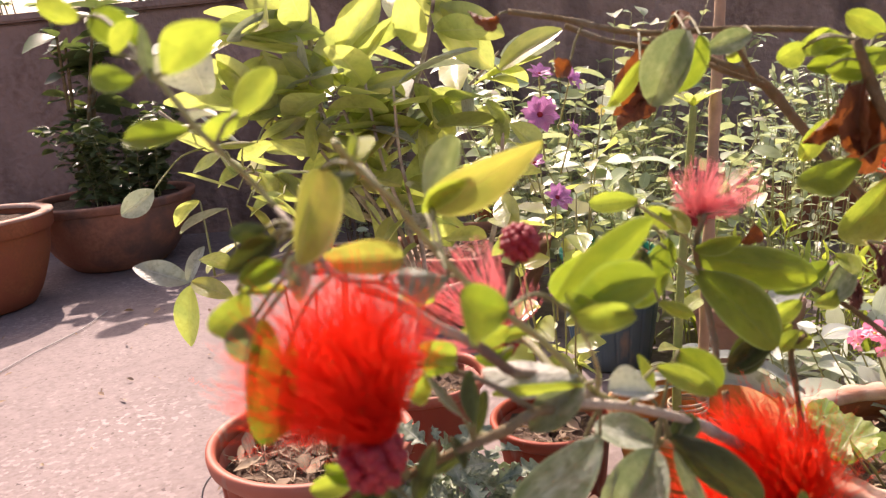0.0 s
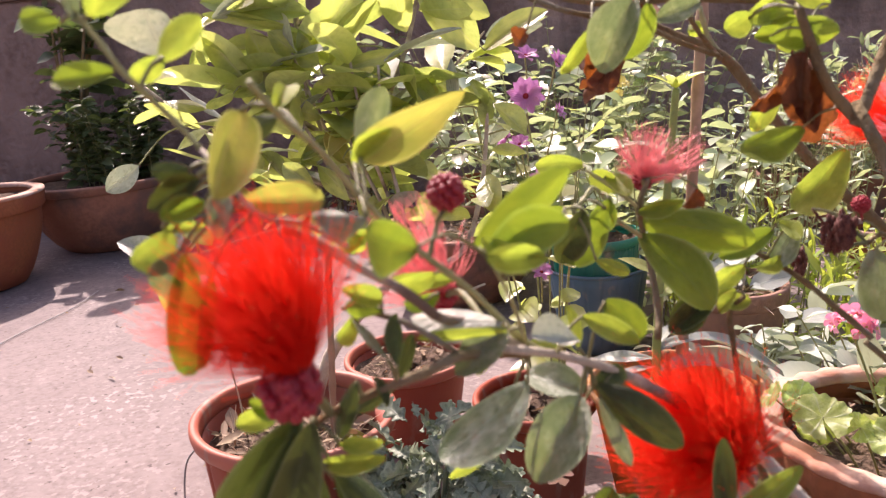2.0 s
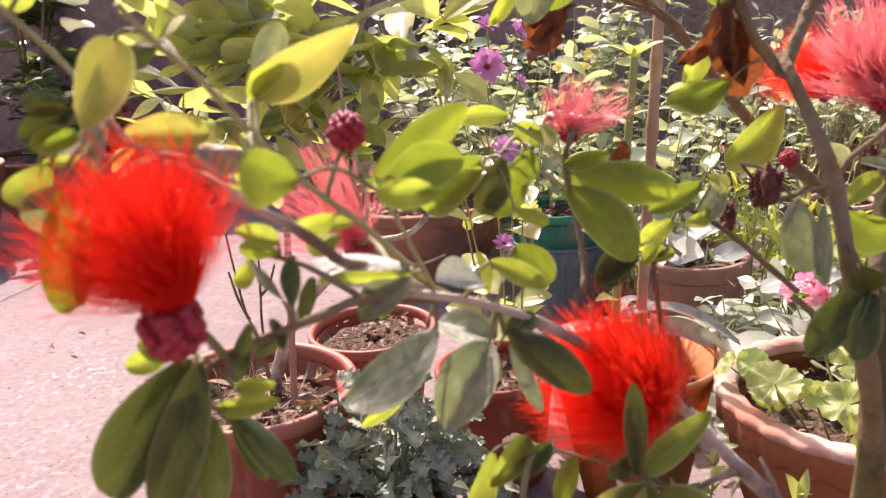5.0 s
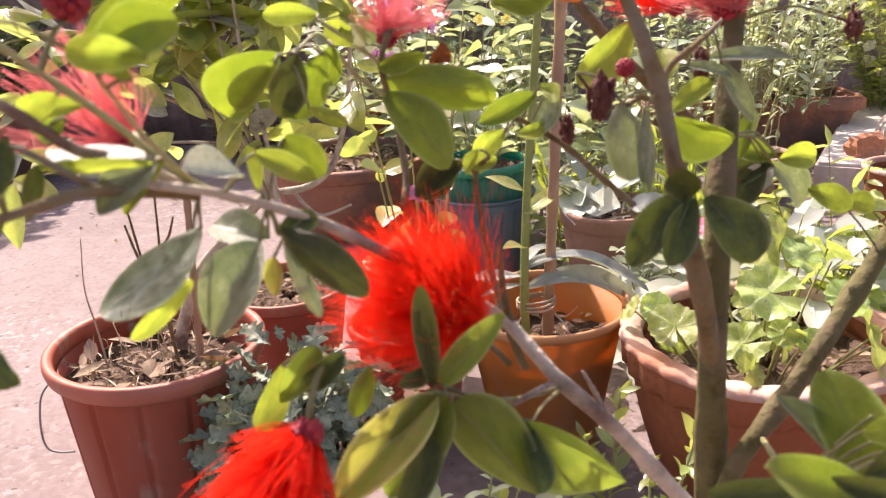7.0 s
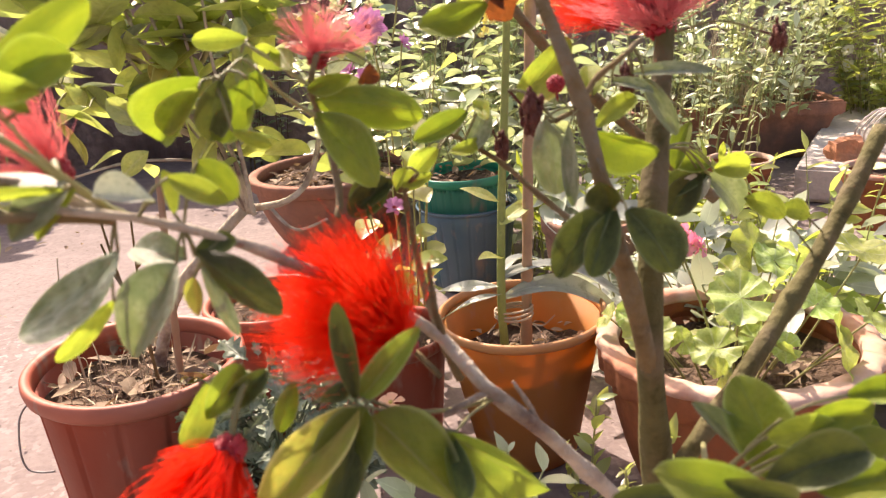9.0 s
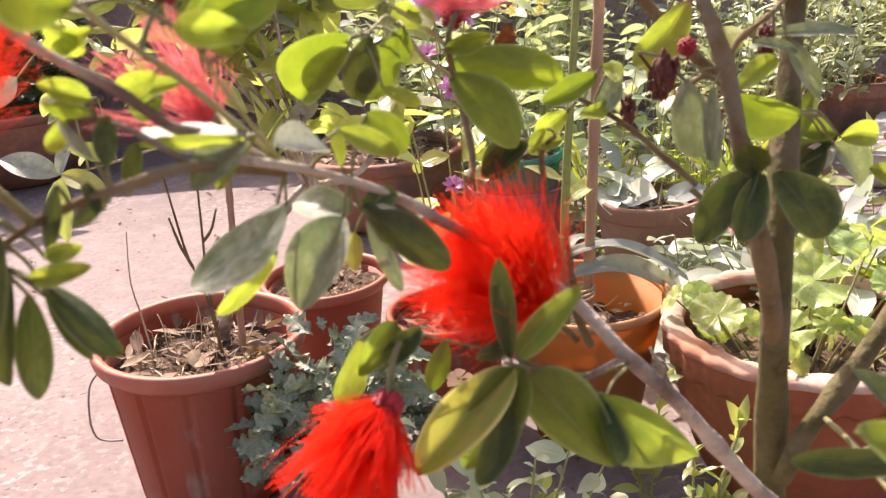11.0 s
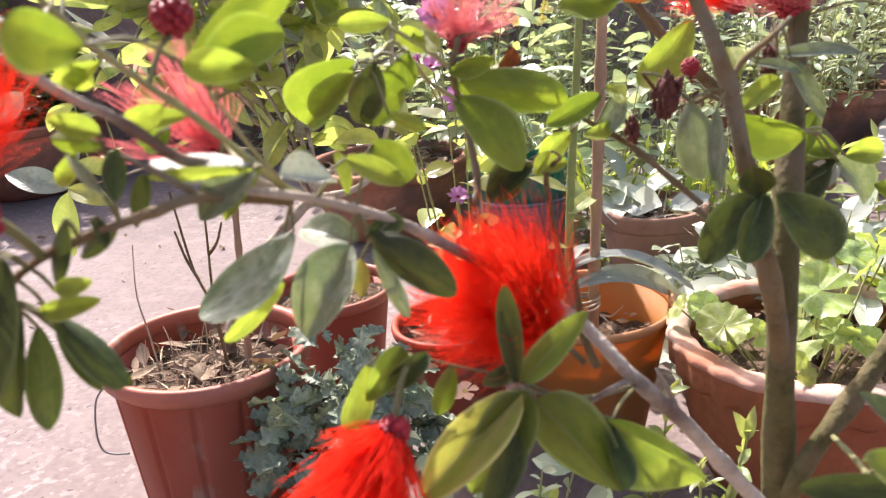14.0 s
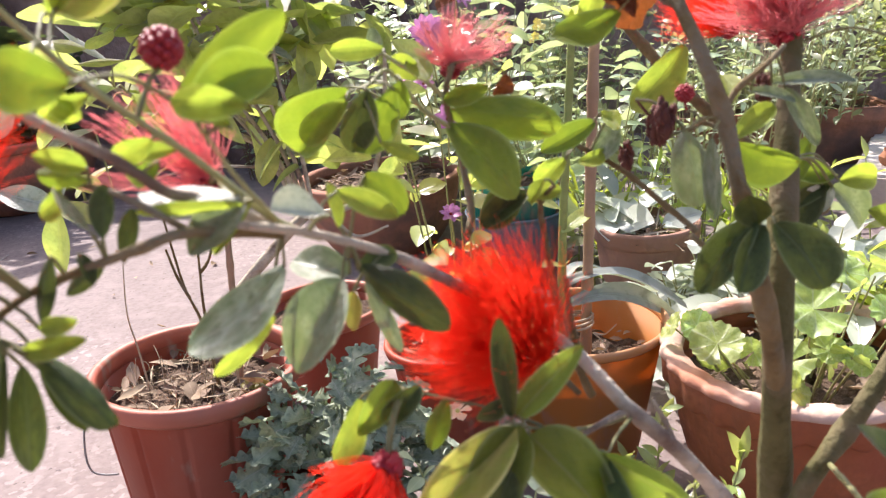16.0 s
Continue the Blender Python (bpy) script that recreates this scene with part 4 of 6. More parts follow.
puff_leaf((0.204, 0.43, 0.829), (0.195, 0.42, 0.834), 0.0059, M_LEAF)
puff_leaf((0.195, 0.43, 0.828), (0.188, 0.43, 0.82), 0.0058, M_LEAF_B)
puff_leaf((0.221, 0.44, 0.838), (0.207, 0.44, 0.833), 0.0083, M_LEAF_B)
puff_leaf((0.222, 0.44, 0.831), (0.208, 0.445, 0.824), 0.0071, M_LEAF)
puff_leaf((0.227, 0.445, 0.834), (0.202, 0.45, 0.832), 0.0065, M_LEAF_B)
puff_leaf((0.223, 0.392, 0.86), (0.209, 0.386, 0.867), 0.0145, M_LEAF, 0)
puff_leaf((0.2, 0.45, 0.852), (0.184, 0.45, 0.846), 0.0068, M_LEAF_B)

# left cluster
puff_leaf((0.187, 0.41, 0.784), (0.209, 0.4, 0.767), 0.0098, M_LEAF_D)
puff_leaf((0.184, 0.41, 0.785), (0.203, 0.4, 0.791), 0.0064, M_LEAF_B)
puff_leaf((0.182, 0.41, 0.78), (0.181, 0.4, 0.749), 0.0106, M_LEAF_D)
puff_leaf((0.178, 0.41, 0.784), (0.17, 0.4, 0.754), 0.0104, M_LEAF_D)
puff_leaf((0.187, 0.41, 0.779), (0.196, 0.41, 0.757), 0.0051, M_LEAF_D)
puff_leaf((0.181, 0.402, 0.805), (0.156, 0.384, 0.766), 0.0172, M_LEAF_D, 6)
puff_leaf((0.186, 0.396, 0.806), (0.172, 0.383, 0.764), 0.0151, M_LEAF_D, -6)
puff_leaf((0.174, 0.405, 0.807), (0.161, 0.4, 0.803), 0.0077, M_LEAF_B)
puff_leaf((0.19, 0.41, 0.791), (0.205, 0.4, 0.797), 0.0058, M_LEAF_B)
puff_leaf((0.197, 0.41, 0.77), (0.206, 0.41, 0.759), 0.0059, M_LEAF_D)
puff_leaf((0.178, 0.405, 0.806), (0.166, 0.4, 0.81), 0.0067, M_LEAF)

# leaves round the fading head
puff_leaf((0.281, 0.575, 0.85), (0.257, 0.57, 0.851), 0.0100, M_LEAF_B)
puff_leaf((0.297, 0.575, 0.836), (0.284, 0.575, 0.846), 0.0109, M_LEAF_B)
puff_leaf((0.276, 0.58, 0.844), (0.276, 0.585, 0.86), 0.0070, M_LEAF_S)
puff_leaf((0.292, 0.575, 0.844), (0.301, 0.56, 0.837), 0.0098, M_LEAF_B)
puff_leaf((0.269, 0.535, 0.837), (0.238, 0.54, 0.81), 0.0213, M_LEAF, 10)
puff_leaf((0.268, 0.528, 0.834), (0.246, 0.53, 0.815), 0.0120, M_LEAF_B, -8)
puff_leaf((0.277, 0.53, 0.837), (0.266, 0.535, 0.81), 0.0149, M_LEAF_D, 0)
puff_leaf((0.287, 0.535, 0.836), (0.268, 0.54, 0.813), 0.0159, M_LEAF, 0)
puff_leaf((0.29, 0.545, 0.838), (0.283, 0.548, 0.821), 0.0123, M_LEAF, 8)
puff_leaf((0.281, 0.52, 0.817), (0.296, 0.52, 0.81), 0.0063, M_LEAF_B)
puff_leaf((0.306, 0.575, 0.82), (0.353, 0.55, 0.816), 0.0197, M_LEAF, -8)
puff_leaf((0.306, 0.572, 0.825), (0.326, 0.565, 0.83), 0.0098, M_LEAF)
puff_leaf((0.307, 0.575, 0.812), (0.338, 0.55, 0.782), 0.0230, M_LEAF, 10)
puff_leaf((0.338, 0.57, 0.781), (0.321, 0.56, 0.766), 0.0153, M_LEAF_D)
puff_leaf((0.344, 0.56, 0.78), (0.357, 0.56, 0.782), 0.0088, M_LEAF_B)
puff_leaf((0.349, 0.555, 0.788), (0.341, 0.56, 0.776), 0.0075, M_LEAF_B)

# leaves along the stem with the forked top
puff_leaf((0.45, 0.7, 0.829), (0.418, 0.7, 0.793), 0.0237, M_LEAF_B, 0)
puff_leaf((0.414, 0.565, 0.803), (0.419, 0.555, 0.77), 0.0194, M_LEAF_S)
puff_leaf((0.425, 0.56, 0.8), (0.425, 0.555, 0.763), 0.0088, M_LEAF_S)
puff_leaf((0.391, 0.61, 0.806), (0.382, 0.61, 0.783), 0.0127, M_LEAF_S)
puff_leaf((0.381, 0.61, 0.803), (0.353, 0.6, 0.792), 0.0125, M_LEAF)
puff_leaf((0.389, 0.61, 0.789), (0.369, 0.6, 0.783), 0.0081, M_LEAF_B)
puff_leaf((0.384, 0.61, 0.807), (0.393, 0.6, 0.799), 0.0085, M_LEAF_B)
puff_leaf((0.364, 0.6, 0.787), (0.349, 0.6, 0.773), 0.0119, M_LEAF_B)
puff_leaf((0.36, 0.6, 0.774), (0.343, 0.6, 0.769), 0.0080, M_LEAF_B)
puff_leaf((0.342, 0.57, 0.778), (0.32, 0.56, 0.769), 0.0141, M_LEAF_D)
puff_leaf((0.442, 0.58, 0.793), (0.468, 0.57, 0.779), 0.0202, M_LEAF)
puff_leaf((0.442, 0.58, 0.795), (0.464, 0.59, 0.808), 0.0110, M_LEAF_B)
puff_leaf((0.442, 0.59, 0.809), (0.442, 0.6, 0.825), 0.0116, M_LEAF_B)
puff_leaf((0.462, 0.59, 0.818), (0.508, 0.6, 0.817), 0.0120, M_LEAF_S)
puff_leaf((0.468, 0.59, 0.815), (0.483, 0.58, 0.789), 0.0107, M_LEAF_S)
puff_leaf((0.452, 0.59, 0.815), (0.47, 0.58, 0.812), 0.0085, M_LEAF_S)
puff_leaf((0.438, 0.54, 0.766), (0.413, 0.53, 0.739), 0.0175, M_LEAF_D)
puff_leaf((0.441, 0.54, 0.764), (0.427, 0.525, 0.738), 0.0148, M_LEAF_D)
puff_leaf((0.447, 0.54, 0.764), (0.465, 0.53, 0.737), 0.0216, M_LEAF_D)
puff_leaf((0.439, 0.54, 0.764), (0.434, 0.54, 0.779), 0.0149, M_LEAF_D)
puff_leaf((0.525, 0.66, 0.745), (0.551, 0.66, 0.722), 0.0229, M_LEAF_S)
puff_leaf((0.525, 0.65, 0.751), (0.549, 0.65, 0.753), 0.0149, M_LEAF_B)
puff_leaf((0.527, 0.66, 0.752), (0.503, 0.66, 0.756), 0.0136, M_LEAF)
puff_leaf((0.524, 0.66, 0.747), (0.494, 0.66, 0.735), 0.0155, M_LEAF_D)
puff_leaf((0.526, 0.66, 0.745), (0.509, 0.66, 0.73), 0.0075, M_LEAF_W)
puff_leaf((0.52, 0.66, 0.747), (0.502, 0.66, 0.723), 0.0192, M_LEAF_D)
puff_leaf((0.548, 0.66, 0.729), (0.569, 0.65, 0.72), 0.0160, M_LEAF_B)
puff_leaf((0.57, 0.66, 0.72), (0.584, 0.65, 0.718), 0.0132, M_LEAF_B)
puff_leaf((0.514, 0.66, 0.778), (0.501, 0.65, 0.755), 0.0117, M_LEAF)

# lower leaves
puff_leaf((0.3244, 0.47, 0.7182), (0.322, 0.465, 0.7598), 0.0090, M_LEAF_D)
puff_leaf((0.3268, 0.47, 0.7182), (0.3509, 0.465, 0.7477), 0.0113, M_LEAF_M)
puff_leaf((0.3256, 0.465, 0.7165), (0.2869, 0.453, 0.681), 0.0197, M_LEAF_Y, 12)
puff_leaf((0.328, 0.465, 0.7165), (0.3039, 0.455, 0.6777), 0.0220, M_LEAF_M, -14)
puff_leaf((0.328, 0.465, 0.7116), (0.3087, 0.45, 0.6769), 0.0119, M_LEAF_D)
puff_leaf((0.3304, 0.465, 0.7129), (0.362, 0.457, 0.6731), 0.0259, M_LEAF_M, 4)
puff_leaf((0.3578, 0.475, 0.6973), (0.3966, 0.465, 0.6635), 0.0273, M_LEAF_M)
puff_leaf((0.359, 0.475, 0.6937), (0.3609, 0.455, 0.6765), 0.0121, M_LEAF_D)
puff_leaf((0.267, 0.475, 0.7271), (0.2559, 0.465, 0.7068), 0.0117, M_LEAF_B)
puff_leaf((0.2814, 0.475, 0.7343), (0.2667, 0.465, 0.7165), 0.0124, M_LEAF_M)
puff_leaf((0.2909, 0.475, 0.7307), (0.2775, 0.465, 0.7201), 0.0100, M_LEAF_D)
puff_leaf((0.3005, 0.475, 0.7247), (0.2931, 0.465, 0.7092), 0.0090, M_LEAF)
puff_leaf((0.3232, 0.475, 0.7235), (0.3112, 0.465, 0.7189), 0.0078, M_LEAF_D)

# leaves nearest the lens
puff_leaf((0.484, 0.455, 0.677), (0.472, 0.47, 0.711), 0.0249, M_LEAF, 0)
puff_leaf((0.486, 0.47, 0.667), (0.459, 0.47, 0.703), 0.0098, M_LEAF_S, 0)
puff_leaf((0.468, 0.42, 0.697), (0.416, 0.4, 0.722), 0.0211, M_LEAF, 0)
puff_leaf((0.506, 0.45, 0.698), (0.477, 0.44, 0.705), 0.0123, M_LEAF_B, 0)
puff_leaf((0.504, 0.43, 0.703), (0.472, 0.42, 0.703), 0.0175, M_LEAF_D, 0)
puff_leaf((0.518, 0.44, 0.69), (0.491, 0.43, 0.695), 0.0117, M_LEAF_B, 0)
puff_leaf((0.47, 0.41, 0.701), (0.446, 0.4, 0.715), 0.0099, M_LEAF_D, 0)
puff_leaf((0.489, 0.45, 0.703), (0.519, 0.45, 0.707), 0.0128, M_LEAF, 0)
puff_leaf((0.498, 0.44, 0.697), (0.52, 0.44, 0.702), 0.0131, M_LEAF, 0)
puff_leaf((0.487, 0.43, 0.689), (0.518, 0.43, 0.693), 0.0150, M_LEAF, 0)
puff_leaf((0.458, 0.43, 0.69), (0.413, 0.42, 0.7), 0.0099, M_LEAF_D, 0)
puff_leaf((0.511, 0.46, 0.708), (0.531, 0.46, 0.708), 0.0111, M_LEAF, 0)

# leaves of the upper left shoots
puff_leaf((0.138, 0.4, 0.927), (0.154, 0.4, 0.94), 0.0118, M_LEAF_B, 0)
puff_leaf((0.134, 0.4, 0.925), (0.132, 0.4, 0.94), 0.0055, M_LEAF_S)
puff_leaf((0.125, 0.4, 0.933), (0.131, 0.4, 0.941), 0.0058, M_LEAF_B)
puff_leaf((0.129, 0.4, 0.926), (0.116, 0.4, 0.928), 0.0070, M_LEAF, 0)
puff_leaf((0.142, 0.4, 0.912), (0.121, 0.4, 0.911), 0.0074, M_LEAF, 10)
puff_leaf((0.151, 0.41, 0.914), (0.161, 0.42, 0.926), 0.0090, M_LEAF_B)
puff_leaf((0.152, 0.41, 0.915), (0.141, 0.41, 0.909), 0.0073, M_LEAF_B)
puff_leaf((0.125, 0.42, 0.937), (0.113, 0.42, 0.946), 0.0100, M_LEAF, 0)
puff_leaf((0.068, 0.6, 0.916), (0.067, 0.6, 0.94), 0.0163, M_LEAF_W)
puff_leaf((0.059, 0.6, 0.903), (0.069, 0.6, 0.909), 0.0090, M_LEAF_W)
puff_leaf((0.106, 0.42, 0.945), (0.093, 0.42, 0.949), 0.0082, M_LEAF_B)
puff_leaf((0.176, 0.4, 0.899), (0.17, 0.385, 0.877), 0.0142, M_LEAF_Y, 0)
puff_leaf((0.159, 0.4, 0.884), (0.153, 0.39, 0.885), 0.0056, M_LEAF_D)
puff_leaf((0.161, 0.4, 0.881), (0.151, 0.39, 0.875), 0.0079, M_LEAF_D)
puff_leaf((0.162, 0.4, 0.874), (0.152, 0.39, 0.872), 0.0070, M_LEAF)
puff_leaf((0.151, 0.4, 0.866), (0.142, 0.39, 0.859), 0.0104, M_LEAF_B)
puff_leaf((0.148, 0.4, 0.867), (0.162, 0.4, 0.867), 0.0032, M_LEAF_B)
puff_leaf((0.169, 0.4, 0.876), (0.169, 0.39, 0.87), 0.0069, M_LEAF_S)
puff_leaf((0.183, 0.41, 0.896), (0.176, 0.4, 0.893), 0.0070, M_LEAF_D)
puff_leaf((0.157, 0.392, 0.861), (0.154, 0.388, 0.827), 0.0119, M_LEAF)
puff_leaf((0.154, 0.395, 0.861), (0.15, 0.39, 0.849), 0.0085, M_LEAF_S)
puff_leaf((0.165, 0.39, 0.856), (0.161, 0.385, 0.829), 0.0056, M_LEAF)
puff_leaf((0.194, 0.41, 0.871), (0.173, 0.4, 0.873), 0.0097, M_LEAF_Y, 6)
puff_leaf((0.206, 0.41, 0.865), (0.194, 0.4, 0.87), 0.0116, M_LEAF_S, 10)
puff_leaf((0.197, 0.45, 0.877), (0.235, 0.435, 0.896), 0.0158, M_LEAF_Y, 10)
puff_leaf((0.197, 0.452, 0.878), (0.207, 0.45, 0.9), 0.0107, M_LEAF_S, 0)
puff_leaf((0.196, 0.446, 0.876), (0.211, 0.44, 0.889), 0.0079, M_LEAF_B, 0)
puff_leaf((0.179, 0.42, 0.897), (0.182, 0.43, 0.906), 0.0069, M_LEAF_B)

# leaves at the top, seen at the start
puff_leaf((0.309, 0.6, 0.926), (0.293, 0.595, 0.893), 0.0228, M_LEAF_S, 0)
puff_leaf((0.316, 0.6, 0.923), (0.305, 0.6, 0.896), 0.0155, M_LEAF)
puff_leaf((0.29, 0.62, 0.913), (0.275, 0.62, 0.89), 0.0099, M_LEAF_B)
puff_leaf((0.368, 0.77, 0.905), (0.38, 0.77, 0.909), 0.0107, M_LEAF_B)
puff_leaf((0.374, 0.6, 0.903), (0.409, 0.6, 0.898), 0.0182, M_LEAF)
puff_leaf((0.394, 0.61, 0.856), (0.358, 0.6, 0.846), 0.0168, M_LEAF, 0)
puff_leaf((0.369, 0.62, 0.912), (0.385, 0.62, 0.918), 0.0135, M_LEAF_B)
puff_leaf((0.345, 0.62, 0.922), (0.323, 0.62, 0.916), 0.0116, M_LEAF_S)
puff_leaf((0.37, 0.62, 0.914), (0.358, 0.62, 0.907), 0.0134, M_LEAF_B)
puff_leaf((0.399, 0.62, 0.902), (0.386, 0.62, 0.895), 0.0125, M_LEAF_B)
puff_leaf((0.408, 0.62, 0.916), (0.39, 0.62, 0.927), 0.0126, M_LEAF_B)
puff_leaf((0.391, 0.62, 0.914), (0.368, 0.62, 0.912), 0.0119, M_LEAF_B)
puff_leaf((0.4, 0.62, 0.903), (0.374, 0.62, 0.903), 0.0136, M_LEAF)
puff_leaf((0.397, 0.66, 0.872), (0.385, 0.66, 0.848), 0.0131, M_LEAF_B)

limb([(0.2497, 0.4611, 0.8039), (0.248, 0.43, 0.826), (0.244, 0.42, 0.841), (0.24, 0.42, 0.849)], 0.0009, 0.0005, M_TWIG)
limb([(0.308, 0.575, 0.812), (0.296, 0.572, 0.822), (0.29, 0.556, 0.834), (0.283, 0.55, 0.843), (0.276, 0.538, 0.838), (0.269, 0.536, 0.837)], 0.0012, 0.0006, M_TWIG)
limb([(0.366, 0.545, 0.683), (0.362, 0.545, 0.693), (0.355, 0.55, 0.717), (0.351, 0.553, 0.737), (0.348, 0.556, 0.762), (0.347, 0.56, 0.776), (0.354, 0.56, 0.784)], 0.0022, 0.0012, M_BARK)

# twigs of the lower leaves
limb([(0.382, 0.525, 0.683), (0.3603, 0.515, 0.6839), (0.3399, 0.475, 0.708), (0.3292, 0.467, 0.7155), (0.322, 0.465, 0.7189)], 0.0012, 0.0006, M_STALK)
limb([(0.3399, 0.475, 0.708), (0.322, 0.475, 0.7176), (0.3005, 0.475, 0.7247), (0.2873, 0.475, 0.7295), (0.279, 0.475, 0.7319)], 0.0007, 0.0005, M_STALK)
limb([(0.382, 0.525, 0.683), (0.369, 0.495, 0.6924), (0.3614, 0.475, 0.6961)], 0.0009, 0.0005, M_STALK)
limb([(0.506, 0.6, 0.6), (0.472, 0.5, 0.651), (0.451, 0.44, 0.679), (0.448, 0.42, 0.683)], 0.0017, 0.0008, M_STALK)

# dead brown leaves and withered heads
puff_leaf((0.32, 0.79, 0.922), (0.303, 0.79, 0.872), 0.0236, M_LEAF_X)
puff_leaf((0.332, 0.79, 0.925), (0.299, 0.79, 0.885), 0.0202, M_LEAF_X)
puff_leaf((0.34, 0.79, 0.94), (0.324, 0.79, 0.914), 0.0236, M_LEAF_X)
puff_leaf((0.391, 0.62, 0.887), (0.395, 0.6, 0.864), 0.0165, M_LEAF_X)
puff_leaf((0.397, 0.62, 0.89), (0.379, 0.6, 0.868), 0.0141, M_LEAF_X)
puff_leaf((0.39, 0.6, 0.896), (0.389, 0.6, 0.858), 0.0146, M_LEAF_X)
puff_leaf((0.385, 0.6, 0.894), (0.394, 0.6, 0.864), 0.0128, M_LEAF_X)
puff_leaf((0.404, 0.61, 0.882), (0.405, 0.6, 0.855), 0.0189, M_LEAF_X)
puff_leaf((0.32, 0.79, 0.888), (0.304, 0.79, 0.865), 0.0213, M_LEAF_X)
puff_leaf((0.336, 0.58, 0.834), (0.331, 0.58, 0.823), 0.0083, M_LEAF_X)

# heads: full puffs, fading puffs, buds
puff((0.185, 0.388, 0.833), (0.174, 0.394, 0.850), 0.0245, M_PUFF, 430, (0.184, 0.388, 0.821))
puff((0.3381, 0.52, 0.7192), (0.3148, 0.5, 0.7481), 0.0308, M_PUFF, 600, flat=0.42)
puff((0.2755, 0.455, 0.7071), (0.2624, 0.445, 0.6921), 0.0235, M_PUFF, 260, None, 60, 0.15)
puff((0.494, 0.66, 0.839), (0.485, 0.655, 0.868), 0.0357, M_PUFF_P, 200, None, 70)
puff((0.475, 0.7, 0.838), (0.457, 0.7, 0.855), 0.0225, M_PUFF, 160)
puff((0.311, 0.586, 0.840), (0.315, 0.585, 0.853), 0.0197, M_PUFF_P, 80, None, 34)
puff((0.215, 0.5, 0.812), (0.203, 0.492, 0.835), 0.0235, M_PUFF_P, 44, None, 26)
bud_head((0.226, 0.448, 0.859), (0.226, 0.448, 0.864), 0.007, M_BEAD)
bud_head((0.43, 0.62, 0.803), (0.429, 0.62, 0.812), 0.0051, M_BEAD)
bud_head((0.404, 0.62, 0.811), (0.415, 0.62, 0.796), 0.0073, M_BEAD_X)
bud_head((0.415, 0.6, 0.793), (0.414, 0.6, 0.803), 0.0074, M_BEAD_X)
bud_head((0.393, 0.62, 0.794), (0.399, 0.62, 0.78), 0.0058, M_BEAD_X)
bud_head((0.544, 0.64, 0.829), (0.555, 0.64, 0.825), 0.0061, M_BEAD_X)
bud_head((0.454, 0.6, 0.817), (0.462, 0.6, 0.814), 0.0053, M_BEAD_X)

# twigs at the top
limb([(0.224, 0.66, 0.945), (0.255, 0.66, 0.938), (0.295, 0.66, 0.927), (0.343, 0.66, 0.925), (0.391, 0.66, 0.92)], 0.0016, 0.0016, M_BARK)
limb([(0.256, 0.68, 0.935), (0.281, 0.68, 0.924), (0.32, 0.68, 0.914), (0.35, 0.69, 0.9), (0.373, 0.7, 0.891)], 0.0017, 0.0014, M_BARK)
limb([(0.343, 0.66, 0.924), (0.355, 0.67, 0.906), (0.39, 0.77, 0.886)], 0.0013, 0.0016, M_BARK)
puff_leaf((0.218, 0.66, 0.943), (0.205, 0.66, 0.938), 0.0099, M_LEAF_X)
puff_leaf((0.257, 0.66, 0.915), (0.249, 0.66, 0.908), 0.0112, M_LEAF_X)
puff_leaf((0.332, 0.79, 0.898), (0.291, 0.79, 0.885), 0.0211, M_LEAF_X)


def stalks():
    """A thin bent stalk from each leaf and head to the branch that bears it."""
    for ob, base, r in STALKED:
        near = min(WOOD_LINE, key=lambda p: (p - base).length_squared)
        gap = (near - base).length
        if 0.002 < gap < 0.12:
            bm = bmesh.new()
            tube(bm, [near, near.lerp(base, 0.55) + Vector((0, 0, gap * 0.14)), base], r * 1.15, r, 6)
            part("stalk", bm, M_STALK, ob).matrix_parent_inverse = ob.matrix_basis.inverted()


stalks()


# ---- plants of the terrace ----
random.seed(5)
lemon = thing("lemon_tree", (-0.17, 1.47, 0.232), "young lemon tree with glossy yellow-green leaves in the red planter", "tree")
random.seed(21)


LEMON_WOOD = []


